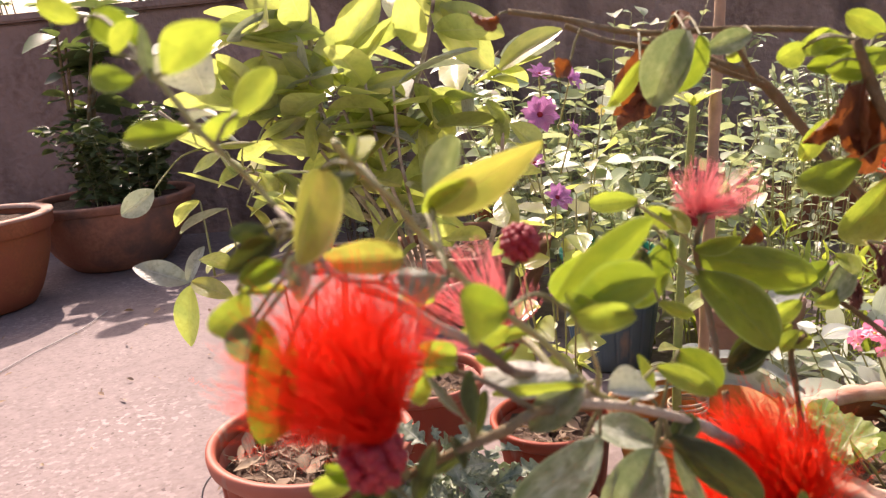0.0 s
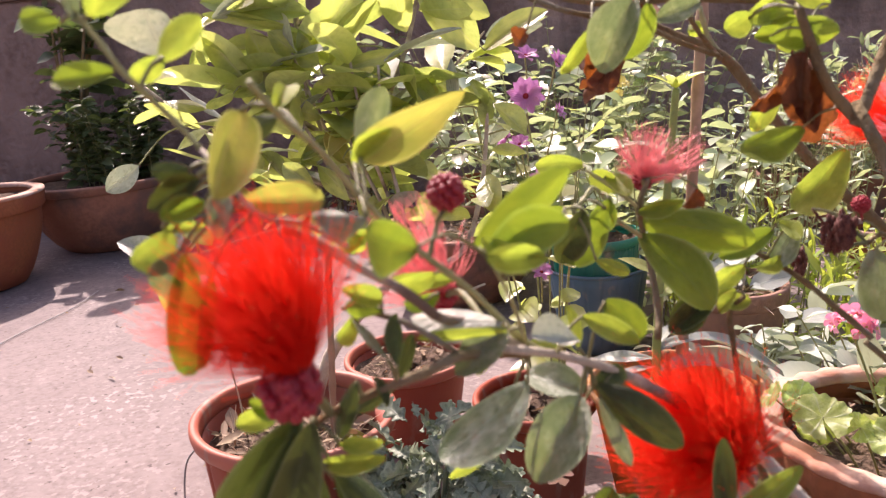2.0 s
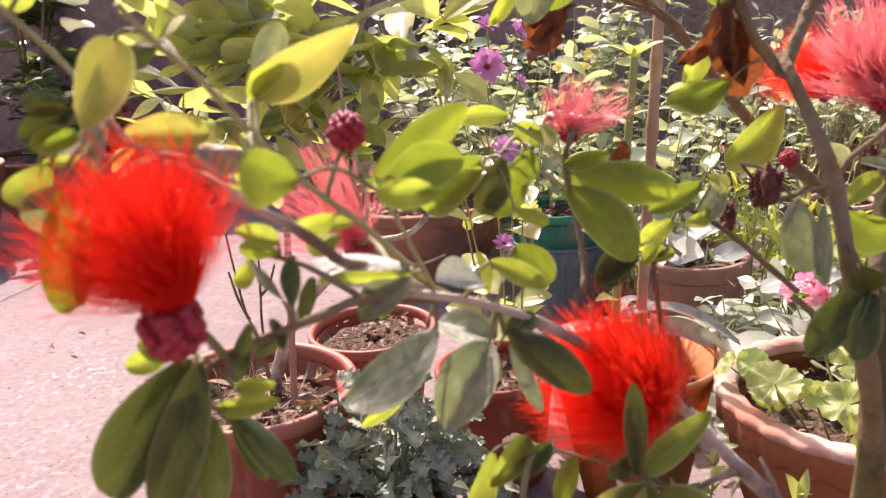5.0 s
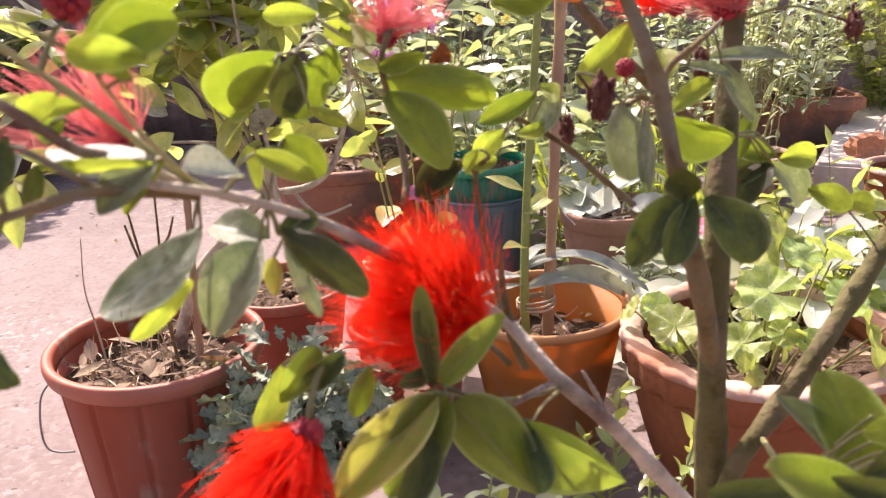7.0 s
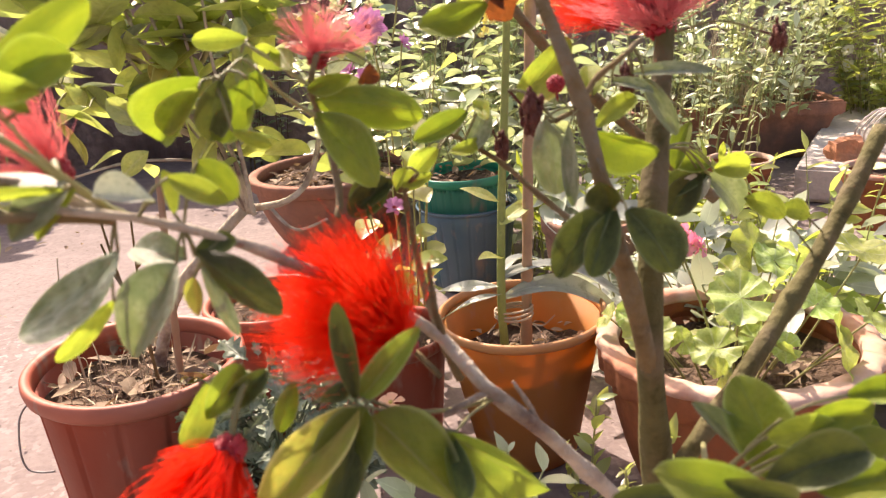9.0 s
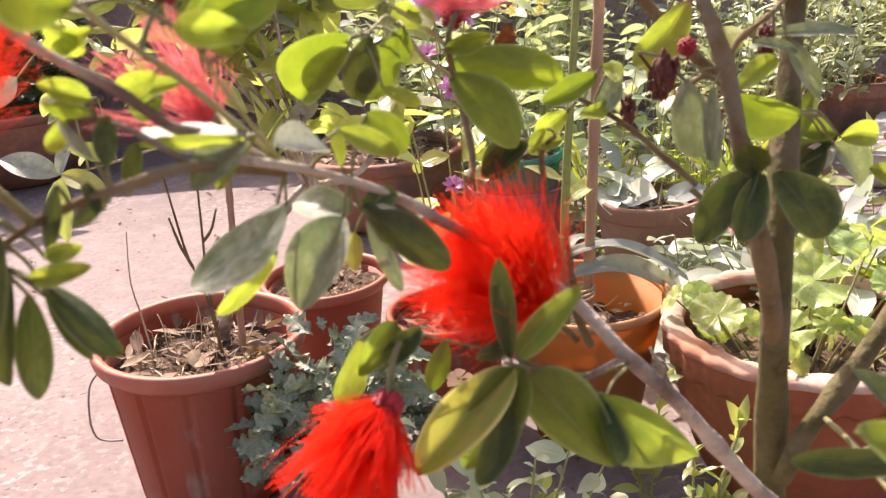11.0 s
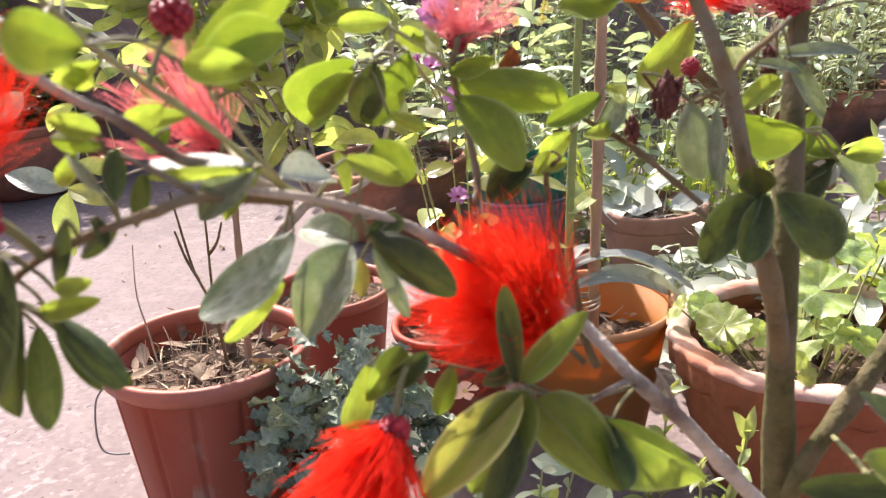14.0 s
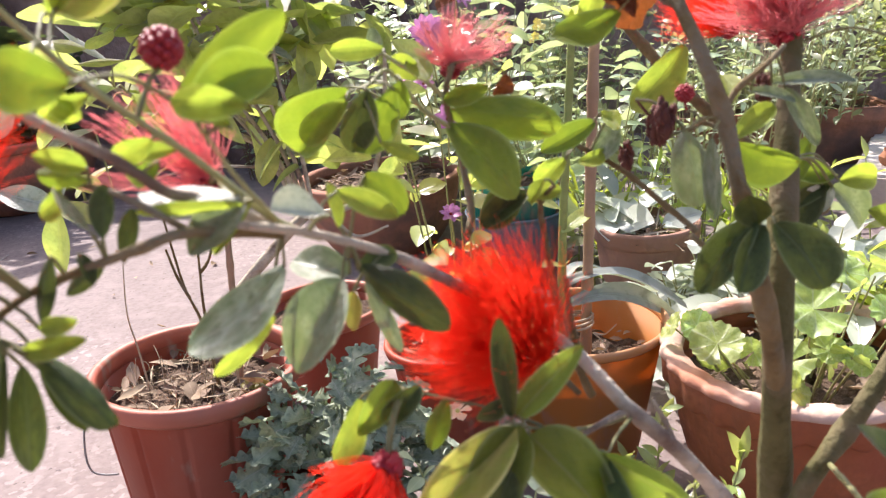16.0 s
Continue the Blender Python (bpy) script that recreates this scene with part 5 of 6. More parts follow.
def lemon_tree():
    o = Vector((-0.17, 1.47, 0.232))
    wood = bmesh.new()
    lines = []
    def go(pts, r0, r1):
        lines.append(tube(wood, [Vector(p) - o for p in pts], r0, r1, 8, 0.05))
        LEMON_WOOD.extend(lines[-1])
    go([(-0.19, 1.52, 0.18), (-0.13, 1.54, 0.36), (-0.04, 1.57, 0.46), (0.014, 1.58, 0.508)], 0.013, 0.010)
    go([(0.014, 1.58, 0.508), (-0.046, 1.60, 0.637), (-0.105, 1.60, 0.761), (-0.135, 1.60, 0.883), (-0.125, 1.58, 1.05), (-0.13, 1.57, 1.16)], 0.0075, 0.0045)
    for k in range(5):
        x = 0.004 + 0.014 * k
        go([(0.012 + x * 0.5, 1.575 - 0.012 * k, 0.51), (-0.045 + x * 1.3, 1.58 - 0.012 * k, 0.63), (-0.13 + x * 2.4, 1.57 - 0.01 * k, 0.76), (-0.20 + x * 3.6, 1.56 - 0.01 * k, 0.88 + 0.03 * (k % 2))], 0.0045, 0.0022)
    go([(0.014, 1.58, 0.508), (0.098, 1.55, 0.525), (0.145, 1.56, 0.57), (0.175, 1.58, 0.68), (0.19, 1.57, 0.80)], 0.007, 0.003)
    go([(-0.046, 1.60, 0.637), (-0.16, 1.58, 0.70), (-0.30, 1.58, 0.77), (-0.42, 1.58, 0.87)], 0.006, 0.003)
    go([(-0.08, 1.60, 0.70), (0.0, 1.60, 0.80), (0.06, 1.60, 0.92), (0.10, 1.58, 1.06)], 0.006, 0.003)
    go([(-0.105, 1.60, 0.761), (-0.22, 1.55, 0.86), (-0.33, 1.54, 0.98)], 0.005, 0.003)
    go([(0.06, 1.565, 0.515), (0.11, 1.52, 0.48), (0.17, 1.50, 0.50)], 0.004, 0.002)
    go([(-0.03, 1.58, 0.60), (-0.15, 1.52, 0.62), (-0.28, 1.45, 0.60), (-0.33, 1.40, 0.60)], 0.0028, 0.0016)
    go([(0.0, 1.60, 0.80), (0.10, 1.62, 0.84), (0.19, 1.62, 0.92)], 0.004, 0.002)
    go([(-0.135, 1.60, 0.883), (-0.20, 1.62, 0.98), (-0.24, 1.60, 1.10)], 0.005, 0.003)
    part("trunk", wood, M_BARK_L, lemon)
    shapes = [leaf_mesh("leaf", mat, length=1, width=w, curl=c, fold=0.16, wavy=0.012, tipped=0.92, cols=10, blunt=0.68) for mat, w, c in ((M_LEMON, 0.44, 0.12), (M_LEMON, 0.50, 0.2), (M_LEMON, 0.40, 0.05), (M_LEMON_D, 0.44, 0.15), (M_LEAF_Y, 0.42, 0.2), (M_PALE, 0.44, 0.12))]
    for line in lines[1:]:
        total = sum((q - p).length for p, q in zip(line, line[1:]))
        n = int(total / 0.022)
        for k in range(n):
            p = line[min(len(line) - 1, int(len(line) * (0.3 + 0.7 * k / n)))]
            w = any_way()
            w.z = w.z * 0.6 + 0.15
            L = random.uniform(0.06, 0.115) if (p + o).z < 0.8 else random.uniform(0.09, 0.165)
            if not 0.575 < (p + o).z < 1.03 or (p + o).x < -0.33 or (line is lines[12] and k % 4) or (line in lines[2:7] and k % 3):
                continue
            ob = part("leaf", random.choices(shapes, (5, 5, 4, 1.5, 0.8, 2.5))[0], None, lemon)
            ob.matrix_basis = aimed(p + w.normalized() * 0.012, p + w, Vector((-0.2, 0.5, 0.75)) + any_way() * 0.6, 0, L, L)
    for b, t, L, k in (((-0.333, 1.40, 0.599), (-0.419, 1.40, 0.634), 0.10, 5), ((-0.33, 1.40, 0.595), (-0.374, 1.40, 0.438), 0.115, 3), ((-0.335, 1.40, 0.60), (-0.30, 1.39, 0.66), 0.07, 5), ((-0.33, 1.40, 0.60), (-0.27, 1.38, 0.585), 0.08, 0)):
        ob = part("leaf", shapes[k], None, lemon)
        ob.matrix_basis = aimed(Vector(b) - o, Vector(t) - o, (0, -0.8, 0.8), 0, L, L)


lemon_tree()
LEMON_SHAPES = {}


def lemon_leaf(base, tip, width, mat):
    """One broad lemon leaf from its stalk to its tip, its face turned up."""
    o = Vector((-0.17, 1.47, 0.232))
    b, t = Vector(base) - o, Vector(tip) - o
    kind = random.randrange(5)
    if (mat.name, kind) not in LEMON_SHAPES:
        LEMON_SHAPES[mat.name, kind] = leaf_mesh("leaf", mat, length=1, width=1, curl=(0.1, 0.25, -0.12, 0.18, 0.3)[kind], fold=(0.2, 0.3, 0.14, -0.12, 0.26)[kind], wavy=(0.02, 0.04, 0.03, 0.05, 0.03)[kind], tipped=(0.95, 1.05, 0.9, 1.0, 1.1)[kind], cols=12, blunt=0.68, sway=(0.03, -0.04, 0.05, -0.02, 0.0)[kind])
    length = (t - b).length
    ob = part("leaf", LEMON_SHAPES[mat.name, kind], None, lemon)
    ob.matrix_basis = aimed(b, t, Vector(random.choice(((-0.2, 0.6, 0.7), (0.0, -1.0, 0.1), (-0.25, 0.5, 0.8), (0.05, -0.3, 1.0)))) + any_way() * 0.4, 0, length, width) @ Matrix.Diagonal((1, 1, min(1.0, width / length), 1))
    near = min(LEMON_WOOD, key=lambda p: (p - b).length_squared)
    gap = (near - b).length
    if gap > 0.006:
        sb = bmesh.new()
        tube(sb, [near, near.lerp(b, 0.5) + Vector((0, 0, gap * 0.12)), b], 0.0022 if gap > 0.05 else 0.0016, 0.0012, 6)
        part("stalk", sb, M_TWIG, ob).matrix_parent_inverse = ob.matrix_basis.inverted()


random.seed(22)
lemon_leaf((-0.1, 1.57, 0.973), (-0.29, 1.56, 1.009), 0.056, M_LEMON_D)
lemon_leaf((-0.102, 1.57, 0.93), (-0.288, 1.56, 0.98), 0.048, M_LEMON)
lemon_leaf((-0.096, 1.57, 0.888), (-0.175, 1.56, 0.946), 0.054, M_LEMON)
lemon_leaf((-0.074, 1.57, 0.886), (0.016, 1.56, 0.993), 0.060, M_LEMON)
lemon_leaf((-0.079, 1.57, 0.943), (-0.005, 1.56, 1.026), 0.068, M_LEMON)
lemon_leaf((-0.121, 1.6, 0.966), (-0.17, 1.59, 1.041), 0.060, M_LEMON)
lemon_leaf((-0.061, 1.55, 0.873), (0.059, 1.54, 0.898), 0.030, M_LEMON)
lemon_leaf((-0.069, 1.57, 0.863), (0.016, 1.56, 0.881), 0.035, M_LEMON_D)
lemon_leaf((-0.049, 1.54, 0.814), (0.044, 1.53, 0.79), 0.036, M_PALE)
lemon_leaf((-0.105, 1.6, 0.868), (-0.196, 1.59, 0.928), 0.046, M_LEMON)
lemon_leaf((-0.117, 1.6, 0.839), (-0.215, 1.59, 0.881), 0.036, M_LEMON_D)
lemon_leaf((-0.099, 1.56, 0.829), (-0.211, 1.55, 0.812), 0.031, M_LEMON)
lemon_leaf((0.041, 1.6, 0.996), (-0.042, 1.59, 0.959), 0.055, M_LEMON_D)
lemon_leaf((0.178, 1.6, 0.892), (0.084, 1.59, 1.012), 0.070, M_LEMON)
lemon_leaf((0.189, 1.6, 0.889), (0.296, 1.59, 0.95), 0.060, M_LEMON)
lemon_leaf((0.134, 1.58, 0.795), (0.136, 1.57, 0.881), 0.031, M_PALE)
lemon_leaf((0.101, 1.58, 0.8), (0.045, 1.57, 0.88), 0.040, M_LEMON_D)
lemon_leaf((0.132, 1.62, 0.817), (0.073, 1.61, 0.866), 0.045, M_LEMON)
lemon_leaf((0.024, 1.6, 0.829), (-0.048, 1.59, 0.84), 0.041, M_LEMON)
lemon_leaf((-0.281, 1.5, 0.794), (-0.334, 1.49, 0.761), 0.045, M_LEMON)
lemon_leaf((-0.257, 1.48, 0.734), (-0.354, 1.47, 0.769), 0.029, M_LEMON)
lemon_leaf((-0.27, 1.45, 0.708), (-0.354, 1.44, 0.683), 0.034, M_PALE)
lemon_leaf((-0.187, 1.5, 0.718), (-0.251, 1.49, 0.691), 0.035, M_LEMON)
lemon_leaf((-0.166, 1.52, 0.726), (-0.115, 1.51, 0.683), 0.040, M_LEMON)
lemon_leaf((-0.133, 1.55, 0.776), (-0.211, 1.54, 0.805), 0.025, M_LEMON)
lemon_leaf((-0.114, 1.55, 0.717), (-0.053, 1.54, 0.657), 0.051, M_LEMON)
lemon_leaf((-0.013, 1.58, 0.733), (-0.058, 1.57, 0.782), 0.039, M_LEMON_D)
lemon_leaf((0.252, 1.6, 0.74), (0.205, 1.59, 0.8), 0.043, M_LEMON)
lemon_leaf((-0.263, 1.55, 0.802), (-0.333, 1.54, 0.875), 0.046, M_PALE)
lemon_leaf((-0.241, 1.6, 0.782), (-0.144, 1.59, 0.788), 0.030, M_LEMON)
lemon_leaf((0.06, 1.6, 0.737), (0.019, 1.59, 0.785), 0.043, M_LEMON_D)
lemon_leaf((0.058, 1.56, 0.653), (0.118, 1.55, 0.623), 0.039, M_LEMON)
lemon_leaf((-0.143, 1.62, 1.008), (-0.215, 1.61, 0.986), 0.051, M_LEMON)
lemon_leaf((0.059, 1.62, 1.027), (0.123, 1.61, 0.974), 0.045, M_LEMON_D)
lemon_leaf((-0.273, 1.6, 0.923), (-0.334, 1.59, 0.909), 0.041, M_LEMON_D)
lemon_leaf((-0.018, 1.58, 0.705), (0.03, 1.57, 0.663), 0.035, M_LEMON)
lemon_leaf((-0.237, 1.56, 0.848), (-0.17, 1.55, 0.818), 0.034, M_LEMON)
lemon_leaf((-0.081, 1.57, 0.762), (-0.144, 1.56, 0.728), 0.039, M_LEMON_D)
lemon_leaf((-0.033, 1.62, 0.912), (-0.089, 1.61, 0.832), 0.040, M_LEMON_D)
lemon_leaf((-0.176, 1.6, 1.02), (-0.239, 1.59, 1.053), 0.051, M_LEMON)
lemon_leaf((-0.242, 1.5, 0.717), (-0.149, 1.49, 0.678), 0.037, M_LEMON)
lemon_leaf((-0.21, 1.55, 0.746), (-0.164, 1.54, 0.695), 0.046, M_LEMON_D)
lemon_leaf((-0.241, 1.55, 0.749), (-0.215, 1.54, 0.707), 0.037, M_LEMON)
lemon_leaf((-0.255, 1.5, 0.702), (-0.195, 1.49, 0.637), 0.053, M_LEAF_Y)
lemon_leaf((-0.161, 1.53, 0.698), (-0.12, 1.52, 0.666), 0.035, M_PALE)
lemon_leaf((-0.107, 1.5, 0.639), (-0.155, 1.49, 0.604), 0.035, M_LEMON)
lemon_leaf((-0.126, 1.57, 0.818), (-0.036, 1.56, 0.8), 0.032, M_LEMON)
lemon_leaf((-0.284, 1.55, 0.865), (-0.16, 1.54, 0.867), 0.047, M_LEMON_D)
lemon_leaf((-0.047, 1.6, 0.849), (-0.065, 1.59, 0.811), 0.046, M_LEMON)
lemon_leaf((-0.02, 1.62, 0.877), (0.033, 1.61, 0.812), 0.042, M_PALE)
lemon_leaf((0.068, 1.62, 0.848), (0.103, 1.61, 0.795), 0.046, M_LEMON)
lemon_leaf((-0.257, 1.52, 0.784), (-0.172, 1.51, 0.768), 0.024, M_LEMON)
lemon_leaf((0.055, 1.6, 0.639), (0.082, 1.59, 0.586), 0.046, M_LEMON_D)
lemon_leaf((-0.216, 1.55, 0.812), (-0.141, 1.54, 0.836), 0.034, M_LEMON)
lemon_leaf((-0.157, 1.6, 0.803), (-0.11, 1.59, 0.765), 0.037, M_LEMON)
lemon_leaf((-0.229, 1.5, 0.852), (-0.276, 1.49, 0.84), 0.040, M_LEMON)
lemon_leaf((-0.091, 1.58, 0.761), (-0.149, 1.57, 0.751), 0.034, M_LEMON)
lemon_leaf((-0.166, 1.62, 0.865), (-0.117, 1.61, 0.829), 0.035, M_PALE)
lemon_leaf((-0.135, 1.55, 0.836), (-0.228, 1.538, 0.814), 0.034, M_LEMON)
lemon_leaf((-0.22, 1.5, 0.808), (-0.3, 1.488, 0.812), 0.022, M_LEMON)
lemon_leaf((-0.275, 1.5, 0.83), (-0.346, 1.488, 0.854), 0.036, M_LEMON_D)
lemon_leaf((0.072, 1.6, 0.84), (0.006, 1.588, 0.777), 0.038, M_PALE)
lemon_leaf((0.095, 1.6, 0.825), (0.066, 1.588, 0.78), 0.034, M_LEMON)
lemon_leaf((0.028, 1.58, 0.771), (-0.023, 1.568, 0.739), 0.034, M_LEMON)
lemon_leaf((-0.024, 1.56, 0.721), (0.023, 1.548, 0.698), 0.030, M_LEMON)
lemon_leaf((-0.055, 1.5, 0.731), (-0.026, 1.488, 0.707), 0.029, M_LEAF_Y)
lemon_leaf((0.096, 1.6, 0.725), (0.054, 1.588, 0.693), 0.034, M_LEMON_D)
lemon_leaf((0.147, 1.6, 0.824), (0.203, 1.588, 0.801), 0.034, M_LEMON)
lemon_leaf((-0.244, 1.5, 0.765), (-0.299, 1.488, 0.744), 0.034, M_LEMON)
lemon_leaf((-0.339, 1.5, 0.835), (-0.403, 1.488, 0.81), 0.041, M_LEMON)
lemon_leaf((-0.088, 1.55, 0.837), (-0.138, 1.538, 0.801), 0.036, M_PALE)
lemon_leaf((0.018, 1.56, 0.679), (0.054, 1.548, 0.643), 0.034, M_LEMON_D)
lemon_leaf((-0.197, 1.55, 0.856), (-0.243, 1.538, 0.883), 0.037, M_LEMON)
lemon_leaf((-0.026, 1.6, 0.83), (-0.045, 1.588, 0.868), 0.037, M_LEMON)
lemon_leaf((-0.39, 1.45, 0.748), (-0.449, 1.438, 0.71), 0.041, M_PALE)
lemon_leaf((-0.314, 1.45, 0.724), (-0.361, 1.438, 0.694), 0.036, M_LEMON)
lemon_leaf((0.185, 1.6, 0.639), (0.223, 1.588, 0.608), 0.034, M_LEMON)
lemon_leaf((0.092, 1.58, 0.67), (0.06, 1.568, 0.713), 0.034, M_LEMON)
bm = bmesh.new()
for pts in (((-0.15, 1.46, 0.20), (-0.162, 1.46, 0.357), (-0.182, 1.46, 0.437), (-0.195, 1.46, 0.568)), ((-0.155, 1.46, 0.20), (-0.155, 1.46, 0.383), (-0.149, 1.46, 0.465), (-0.142, 1.46, 0.55)), ((-0.149, 1.46, 0.455), (-0.132, 1.46, 0.475), (-0.118, 1.46, 0.51)), ((-0.175, 1.46, 0.41), (-0.19, 1.46, 0.45), (-0.20, 1.46, 0.50))):
    tube(bm, [Vector(p) - Vector((-0.22, 1.43, 0.23)) for p in pts], 0.003, 0.0018, 6, 0.08)
dead = thing("dead_twigs", (-0.22, 1.43, 0.23), "bare dead brown twigs in the red planter", "twig")
part("twig", bm, M_BARK, dead)


def cane(name, base, top, r, label, mat=M_BAMBOO):
    ob = thing(name, base, label, "stake")
    bm = bmesh.new()
    b, t = Vector(base), Vector(top)
    tube(bm, [(t - b) * k / 8 for k in range(9)], r, r * 0.9, 10, 0.02, 4)
    part("cane", bm, mat, ob)
    return ob


cane("bamboo_cane", (-0.123, 1.48, 0.22), (-0.092, 1.48, 0.60), 0.006, "thin bamboo cane in the red planter")
stake = cane("bamboo_stake", (0.497, 1.53, 0.165), (0.545, 1.53, 1.05), 0.0095, "straight brown bamboo stake in the orange pot")


bm = bmesh.new()
for k in range(3):
    tube(bm, [(-0.018 + 0.034 * math.cos(a), -0.015 + 0.026 * math.sin(a), 0.125 + 0.006 * k + 0.003 * math.sin(a + k)) for a in (2 * math.pi * q / 12 for q in range(13))], 0.0022, 0.0022, 5)
tube(bm, [(0.014, -0.03, 0.11), (0.03, -0.05, 0.115), (0.05, -0.055, 0.135)], 0.002, 0.0008, 5)
tube(bm, [(0.014, -0.03, 0.11), (0.028, -0.055, 0.10), (0.035, -0.06, 0.08)], 0.002, 0.0008, 5)
part("twine", bm, M_DRY, stake, "frayed pale twine tied round stake and stem")


def blade_tuft(place, n, height, label, mat=M_DRY, spread=0.1, seed=1, width=0.003):
    random.seed(seed)
    ob = thing("grass_tuft", place, label, "grass")
    bm = bmesh.new()
    for _ in range(n):
        a, d = random.uniform(0, 6.28), spread * math.sqrt(random.random())
        b = Vector((d * math.cos(a), d * math.sin(a), 0))
        h = height * random.uniform(0.3, 1)
        tube(bm, [b, b + any_way() * h * 0.12 + Vector((0, 0, h * 0.6)), b + any_way() * h * 0.3 + Vector((0, 0, h))], width * 0.5, width * 0.15, 4)
    part("blade", bm, mat, ob)["kind"] = "stuff"
    return ob


blade_tuft((-0.19, 1.44, 0.228), 34, 0.09, "dry straw-coloured grass in the red planter", M_DRY, 0.12, 3)
bm = bmesh.new()
tube(bm, [(0, 0, 0), (-0.006, 0.0, 0.10), (-0.012, 0.0, 0.17), (0.0, 0.0, 0.26)], 0.0022, 0.0009, 5)
g = thing("grass_stalk", (-0.272, 1.45, 0.225), "single tall grey grass stalk", "grass")
part("stalk", bm, M_DRY, g)


def tall_leafy():
    """The grey-green plant beside the stake."""
    random.seed(8)
    ob = thing("tall_herb", (0.462, 1.50, 0.165), "tall green-stemmed herb with long pale drooping leaves", "plant")
    bm = bmesh.new()
    line = tube(bm, [(0, 0, 0), (-0.005, 0, 0.145), (0.005, 0.01, 0.325), (0.02, 0.01, 0.505), (0.03, 0.0, 0.645)], 0.0085, 0.006, 8)
    part("stem", bm, M_GREEN_STEM, ob)
    shape = leaf_mesh("leaf", M_PALE, length=1, width=0.22, curl=0.62, fold=0.2, wavy=0.03, tipped=1.15, cols=14, sway=0.08, twist=0.5)
    shape2 = leaf_mesh("leaf", M_LEMON, length=1, width=0.34, curl=0.2, fold=0.12, wavy=0.02, cols=10)
    for z, a, up, L in ((0.205, 16, 0.22, 0.215), (0.165, 2, 0.20, 0.20), (0.185, 165, 0.3, 0.13), (0.17, 195, 0.35, 0.10), (0.205, 60, 0.4, 0.14), (0.24, -120, 0.5, 0.08), (0.30, 30, 0.5, 0.09), (0.34, 170, 0.6, 0.07)):
        w = Vector((math.cos(radians(a)), math.sin(radians(a)), up))
        m = part("leaf", shape if z < 0.22 else shape2, None, ob)
        m.matrix_basis = aimed((0, 0, z), Vector((0, 0, z)) + w, (0, -0.2, 1), random.uniform(-20, 20), L, L)
    top = Vector((0.03, 0, 0.645))
    for k in range(9):
        a = k * 2.4
        m = part("leaf", shape2, None, ob)
        m.matrix_basis = aimed(top, top + Vector((math.cos(a), math.sin(a), 0.8)), (0, 0, 1), 0, 0.05, 0.05)


tall_leafy()

# dusty grey plant in front of the pots
dusty_pot = bucket((0.075, 1.315, 0), 0.20, 0.15, M_RED, "small red pot hidden under grey foliage", 0.02, 0, 0.7)


def dusty():
    random.seed(14)
    ob = thing("dusty_miller", (0.075, 1.315, 0.13), "dusty miller with lobed silver-grey leaves", "plant")
    shapes = [leaf_mesh("leaf", M_GREY, length=1, width=0.66, curl=c, fold=0.2, wavy=0.07, tipped=1.15, cols=28, lobes=n, cut=0.64, half=4) for c, n in ((0.25, 4), (0.5, 5), (-0.1, 4))]
    sb = bmesh.new()
    for k in range(260):
        a = random.uniform(0, 6.28)
        t = random.random()
        p = Vector((math.cos(a) * 0.13 * math.sqrt(t), math.sin(a) * 0.10 * math.sqrt(t), 0.02 + 0.17 * random.random() * (1.15 - t)))
        w = Vector((math.cos(a), math.sin(a), random.uniform(-0.5, 0.7) * (1.3 - t)))
        L = random.uniform(0.03, 0.072)
        ob_l = part("leaf", random.choice(shapes), None, ob)
        ob_l.matrix_basis = aimed(p, p + w, Vector((0, -0.3, 1)) + any_way() * 0.9, 0, L, L)
        if k % 5 == 0:
            tube(sb, [(0, 0, -0.03), p * 0.5, p], 0.003, 0.002, 5)
    part("stem", sb, M_GREY, ob)["kind"] = "stuff"


dusty()


def round_mesh(seed, lobe):
    """A kidney-shaped geranium leaf with a ruffled, scalloped margin."""
    bm = bmesh.new()
    uvl = bm.loops.layers.uv.new("leaf")
    mid = bm.verts.new((0, 0, 0))
    rows = []
    for q in (0.2, 0.4, 0.6, 0.78, 0.9, 1.0):
        row = []
        for k in range(61):
            a = -math.pi * 0.95 + 2 * math.pi * 0.95 * k / 60
            big = noise.noise((1.3 * math.cos(a) + seed, 1.3 * math.sin(a), seed))
            f = q * (1 + (lobe * abs(math.cos(2.5 * a + seed)) - lobe * 0.5 + 0.035 * math.cos(17 * a) + 0.09 * big) * q)
            x, y = f * math.cos(a), f * math.sin(a)
            lift = 0.20 * noise.noise((1.6 * x + seed, 1.6 * y, 3.1 * seed)) + 0.12 * q ** 3 * noise.noise((4 * math.cos(a), 4 * math.sin(a), seed)) + 0.10 * q * q
            row.append(bm.verts.new((x, y, lift)))
        rows.append(row)
    for k in range(60):
        bm.faces.new((mid, rows[0][k], rows[0][k + 1]))
    for A, Bq in zip(rows, rows[1:]):
        for k in range(60):
            bm.faces.new((A[k], Bq[k], Bq[k + 1], A[k + 1]))
    for f in bm.faces:
        for lp in f.loops:
            lp[uvl].uv = (lp.vert.co.x * 0.5 + 0.5, 0.5 + 0.5 * lp.vert.co.y)
    return mesh_of("leaf", bm, M_GERA)


ROUNDS = [round_mesh(s, w) for s, w in ((0.7, 0.06), (2.3, 0.10), (4.1, 0.04), (5.6, 0.08))]
GER = Vector((0.81, 1.36, 0.23))
ger = thing("geranium", GER, "geranium with pale rounded scalloped leaves and a pink bloom", "plant")
random.seed(31)


